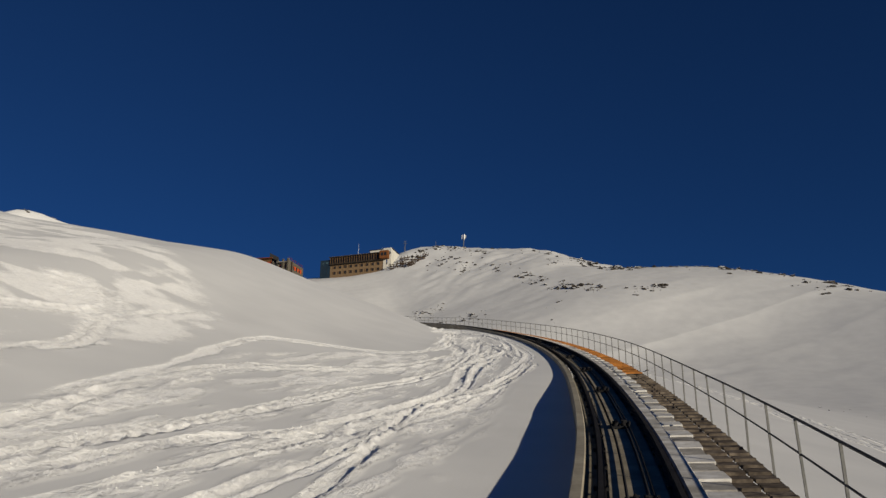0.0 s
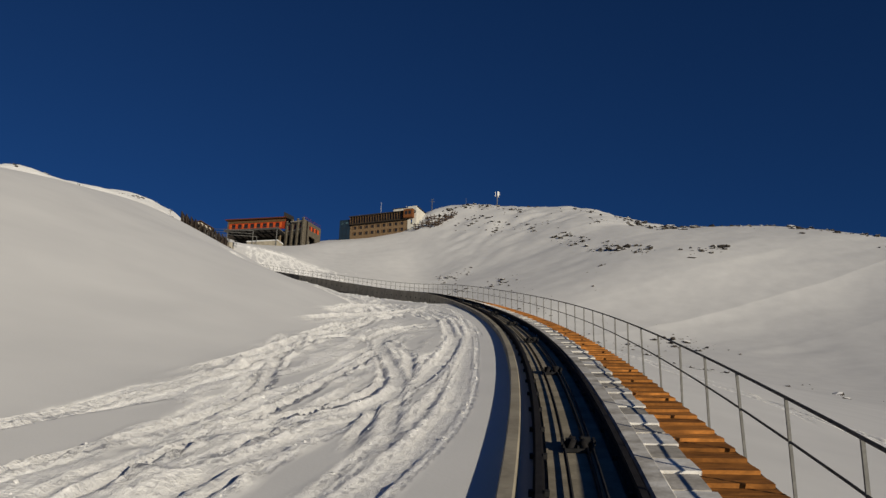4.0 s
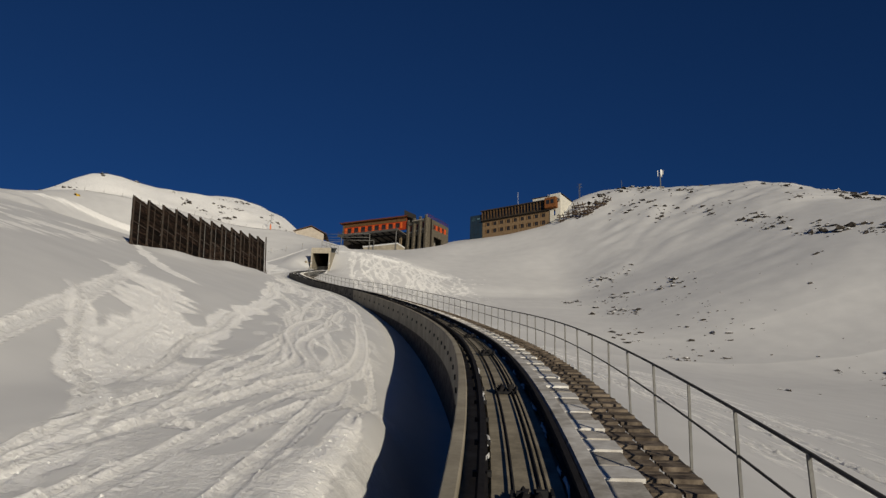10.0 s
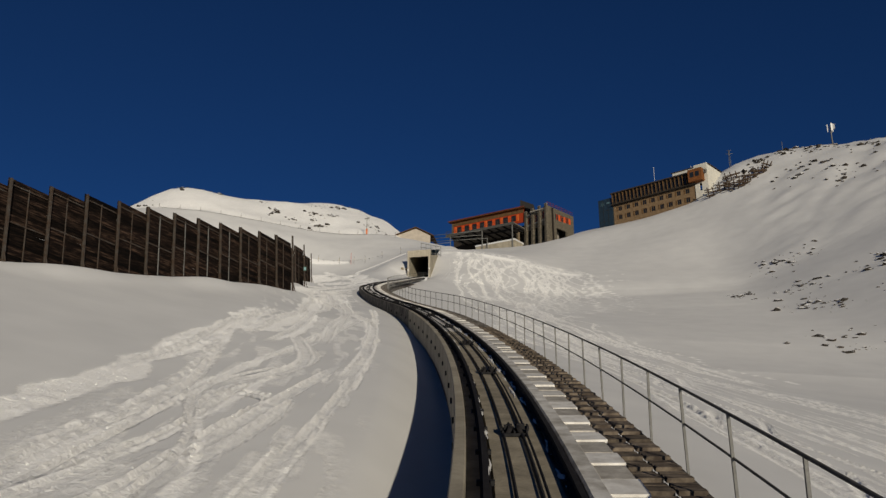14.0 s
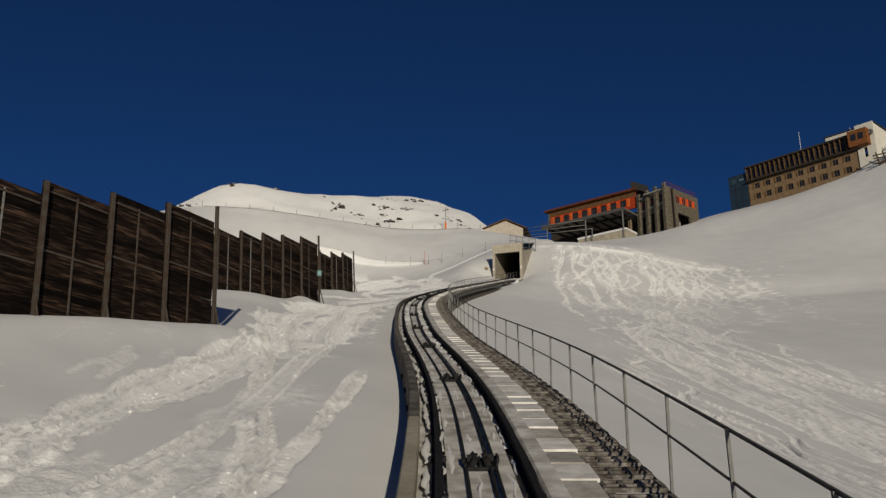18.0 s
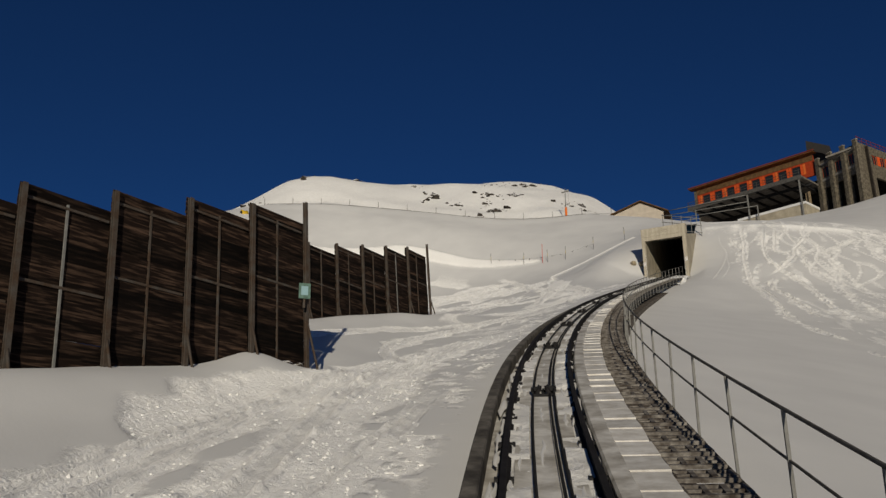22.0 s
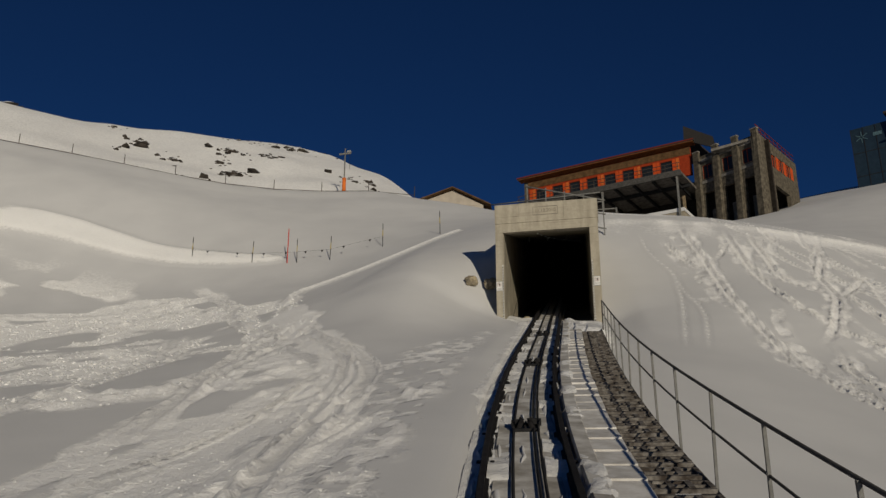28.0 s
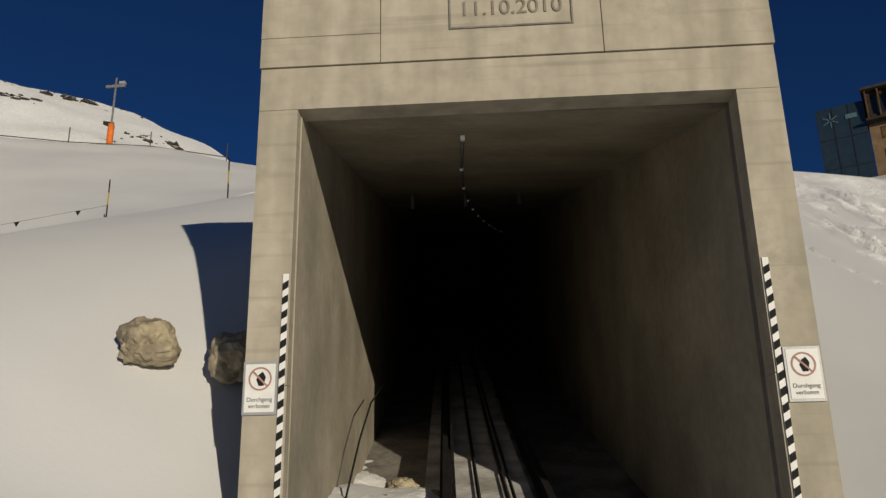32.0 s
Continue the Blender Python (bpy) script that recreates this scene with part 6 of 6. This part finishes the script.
light_pole = empty("lift_pole", Matrix.Translation((-67.3, 241.1, 80.4)), "grey steel pole with crossbar and orange padded foot", "pole")
tube("pole", [(0, 0, 0), (0, 0, 4.9)], .07, GALV, light_pole)
box("crossbar", -.62, .62, -.05, .05, 4.25, 4.42, GALV, light_pole)
box("lamp_box", .25, .62, -.12, .12, 4.43, 4.6, SIGN_FRAME, light_pole)
tube("pad", [(0, 0, .2), (0, 0, 1.7)], .19, ORANGE_PAD, light_pole, "orange foam pad", 10)
tube("hanging_wire", [(.5, 0, 4.3), (.52, 0, 2.6)], .015, BLACK, light_pole)

gun = empty("snow_gun", Matrix.Translation((-108.0, 211.7, 78.3)) @ pose(0, 0, 0, 0, 0, -25), "yellow fan snow gun on a stand", "snow gun")
bar = disc("fan_drum", .8, .9, YELLOW, gun, "yellow drum", 20)
bar.matrix_local = Matrix.Translation((0, 0, 1.5)) @ pose(0, 0, 0, 0, 0, 90)
d2 = disc("fan_grille", .62, .95, BLACK, gun, "", 16)
d2.matrix_local = Matrix.Translation((0, 0, 1.5)) @ pose(0, 0, 0, 0, 0, 90)
for x in (-.6, .6):
    tube("leg", [(x, 0, -.6), (x * .5, 0, 1.2)], .06, YELLOW, gun)


def marker(name, s, d, height, material, label, r=.03, lean=0.0):
    p = ground_at(s, d)
    e = empty(name, Matrix.Translation(p) @ Matrix.Rotation(lean, 4, "Y"), label, "marker pole", "piste marker poles")
    tube("rod", [(0, 0, -.4), (0, 0, height * .45)], r, material, e)
    tube("band", [(0, 0, height * .45), (0, 0, height * .72)], r * 1.05, material if material is SIGN_RED else YELLOW_BAND, e)
    tube("top", [(0, 0, height * .72), (0, 0, height)], r, material, e)
    return e


for s, d, h in ((244, -18.2, 1.9), (281, -18.6, 2.5)):
    marker("red_marker", s, d, h, SIGN_RED, "thin red piste marker pole in the snow", .035)
for s, d in ((281, -21.2), (281, -17.9), (281, -15.5), (282, -12), (282, -7.9), (281.5, -26)):
    marker("marker_pole", s, d, 1.7, BLACK, "thin black and yellow marker pole", .026, .03 * math.sin(s + d))
pole_spots = [ground_at(s, d) for s, d in ((281.5, -26), (281, -21.2), (281, -17.9), (281, -15.5), (282, -12))]
line = tube("marker_rope", [p + Vector((0, 0, .75)) for p in pole_spots], .005, BLACK)
tagged(line, "thin dark rope with small pennants between marker poles", "rope")
for k in range(8):
    f = k / 2.0
    a, c = pole_spots[int(f)], pole_spots[int(f) + 1]
    p = a.lerp(c, f - int(f) + .25) + Vector((0, 0, .75))
    mesh_part("pennant", [p + Vector(q) for q in ((-.09, 0, 0), (.09, 0, 0), (0, 0, -.17), (-.09, .02, 0), (.09, .02, 0), (0, .02, -.17))], [(0, 1, 2), (5, 4, 3), (0, 3, 4, 1), (1, 4, 5, 2), (2, 5, 3, 0)], BLACK, line)
line_posts = []
for k in range(13):
    f = k / 12
    s, d = 286 + 17 * f, -66 + 52 * f
    p = ground_at(s, d)
    e = empty("rope_post", Matrix.Translation(p), "thin grey barrier post on the terrace edge", "barrier post", "barrier posts along the terrace edge")
    tube("rod", [(0, 0, -.3), (0, 0, 1.3)], .035, FENCE_STEEL, e)
    line_posts.append(p + Vector((0, 0, .35)))
rope = tube("barrier_rope", line_posts, .03, FENCE_STEEL)
tagged(rope, "dark sagging rope along the terrace edge", "rope")

# timber avalanche rakes on the slope beside the institute
rake_rand = random.Random(31)
for k, (s, d) in enumerate(((307.5, 62.7), (306.5, 65.1), (305.0, 66.9), (304.0, 68.9), (304.5, 70.9), (305.0, 72.9), (306.0, 75.0), (308.5, 67.3))):
    p = ground_at(s, d)
    rk = empty("avalanche_rake", Matrix.Translation(p) @ pose(0, 0, 0, rake_rand.uniform(-8, 8), rake_rand.uniform(-14, 4), rake_rand.uniform(0, 50)), "dark timber avalanche rake half buried on the slope", "avalanche barrier", "avalanche rakes on the slope")
    for j in range(4):
        tube("beam", [(-2.2, -.15 * j, .0 + .48 * j + rake_rand.uniform(-.4, .4)), (2.2, -.15 * j, .2 + .48 * j + rake_rand.uniform(-.4, .4))], .13, RAKE, rk, "", 5)
    for x2 in (-1.3, 0, 1.4):
        tube("strut", [(x2 - .3, -.8, 2.1), (x2 + .4, 1.0, -.5)], .13, RAKE, rk, "", 5)

# ---- rocks on the hillsides ----
# clusters of rock: centre (s, d), reach, how many, size
RIDGE_ROCKS = [(300, 96, 6, 16, 1.0), (304, 106, 5, 10, 1.0), (308, 85, 6, 18, .8), (306, 70, 2.5, 12, .6), (309, 74, 2.5, 10, .7), (298, 81, 5, 18, .7), (288, 88, 5, 20, .7), (277, 96, 5, 18, .6), (275, 128, 8, 16, 1.0), (252, 132, 6, 20, 1.4), (246, 140, 6, 16, 1.4), (230, 160, 9, 16, 1.1), (208, 168, 9, 14, 1.3), (190, 172, 8, 16, 1.2), (178, 160, 8, 12, 1.0), (285, 118, 7, 18, .8), (236, 150, 7, 18, 1.0), (220, 162, 8, 16, 1.0)]
RIDGE_ROCKS_FAR = [(260, 101, 4, 18, .8), (251, 101, 3, 18, 1.0), (264, 114, 4, 12, .8), (238, 105, 4, 18, .9), (229, 106, 3, 18, 1.1), (222, 108, 3, 16, 1.1), (266, 126, 4, 16, 1.0), (258, 127, 4, 14, 1.0), (244, 129, 4, 18, 1.2), (220, 95.7, 1, 3, .9), (209, 123, 3, 16, 1.2), (211, 117, 4, 10, .7), (159, 64, 1.5, 3, .6)]
SLOPE_ROCKS = [(264, 63, 4, 14, .4), (262, 68, 4, 12, .4), (245, 63, 3, 14, .45), (225, 70, 4, 10, .4), (236, 75, 4, 10, .4), (171, 81, 4, 22, .5), (166, 81, 4, 16, .5), (142, 56, 4, 20, .5), (156, 56, 1.5, 3, .5), (156, 45, 2, 3, .4), (138, 36, 2, 3, .35), (190, 75, 14, 8, .35), (214, 85, 12, 8, .35), (198, 66, 6, 16, .45), (187, 56, 6, 14, .4), (172, 69, 5, 14, .5), (205, 55, 6, 12, .4), (212, 68, 5, 12, .45)]
SLOPE_ROCKS_FAR = [(118, 60, 12, 10, .5), (96, 62, 14, 10, .5), (76, 66, 12, 10, .5)]
DOME_ROCKS = [(304.8, -46.9, 1.2, 10, .8), (308, -46.9, 1.2, 16, .8), (305.3, -41.7, 1.3, 14, .75), (302.5, -39.5, .8, 5, .7), (298.1, -36.8, .8, 5, .8), (311.5, -38, 1.6, 16, .8), (308, -36.5, 1.6, 12, .7), (304.8, -33.7, 1.2, 34, 1.0), (313, -33.4, 1.6, 18, .75), (300.4, -34.4, .7, 5, .8), (315, -23, 2.6, 26, .7), (311.5, -51.3, 1.2, 6, .7), (319, -40, 3, 8, .6), (306, -62, 3, 8, .8), (303, -69, 4, 10, .8), (290, -74, 4, 8, .8)]
DOME_ROCKS_FAR = [(327, -37, 3, 18, .9), (330, -34, 5, 10, .8)]
BEND_ROCKS = [(249, 55.5, 3, 20, .4), (231, 59.5, 4, 26, .45), (260, 67.5, 4, 14, .45), (242, 64, 4, 14, .4), (242, 74.5, 5, 12, .5), (225, 61.7, 3, 12, .45), (197, 51, 3, 12, .4), (182, 50.5, 2.5, 9, .45), (312, 78, 4, 14, .8), (314, 88, 5, 14, .8)]
CLUSTERS = RIDGE_ROCKS + RIDGE_ROCKS_FAR + SLOPE_ROCKS + SLOPE_ROCKS_FAR + DOME_ROCKS + DOME_ROCKS_FAR + BEND_ROCKS
rock_rand = random.Random(11)
rock_shapes = []
for k in range(5):
    bm = bmesh.new()
    bmesh.ops.create_icosphere(bm, subdivisions=1, radius=1)
    for v in bm.verts:
        v.co *= 1 + .9 * noise.noise(v.co * 1.9 + Vector((k * 9, 3, 1)))
        v.co.z *= .8
    rock_shapes.append(([v.co.copy() for v in bm.verts], [tuple(v.index for v in f.verts) for f in bm.faces]))
    bm.free()
RV, RF = [], []
big = 0
spots = [(rock_rand.gauss(s0, spread * .6), rock_rand.gauss(d0, spread * .6), size) for s0, d0, spread, n, size in CLUSTERS for _ in range(int(n * 1.5))]
spot_s, spot_d = np.array([p[0] for p in spots]), np.array([p[1] for p in spots])
spot_xy = plan(spot_s, spot_d)
spot_z = track(spot_s)[0][:, 2] + snow_level(spot_s, spot_d) + relief(spot_s, spot_d)[0]
for k, (s, d, size) in enumerate(spots):
    if d < 0 and rock_rand.random() < .35:
        continue
    size *= .5 if d < 0 else (.62 if size >= .8 else .8)
    q = size * rock_rand.choice((.3, .4, .5, .7, 1.0, 1.5)) * rock_rand.uniform(.6, 1.1)
    vs, fs = rock_shapes[rock_rand.randrange(5)]
    m = Matrix.Translation((spot_xy[k][0], spot_xy[k][1], float(spot_z[k]) - q * .05)) @ Matrix.Rotation(rock_rand.uniform(0, 6.28), 4, "Z") @ Matrix.Diagonal((q * rock_rand.uniform(.8, 1.9), q, q * rock_rand.uniform(.5, 1.0), 1)) @ Matrix.Rotation(rock_rand.uniform(-.5, .5), 4, "X")
    if q > size * .95 and big < 70:
        big += 1
        ob = mesh_part("rock", vs, fs, ROCK)
        ob.matrix_world = m
        tagged(ob, "dark rock outcrop showing through the snow", "rock", "rocks on the hillside")
    else:
        RF += [tuple(len(RV) + i for i in f) for f in fs]
        RV += [m @ v for v in vs]
tagged(mesh_part("scattered_rocks", RV, RF, ROCK), "scattered dark stones poking out of the snow", "rocks", kind="stuff")
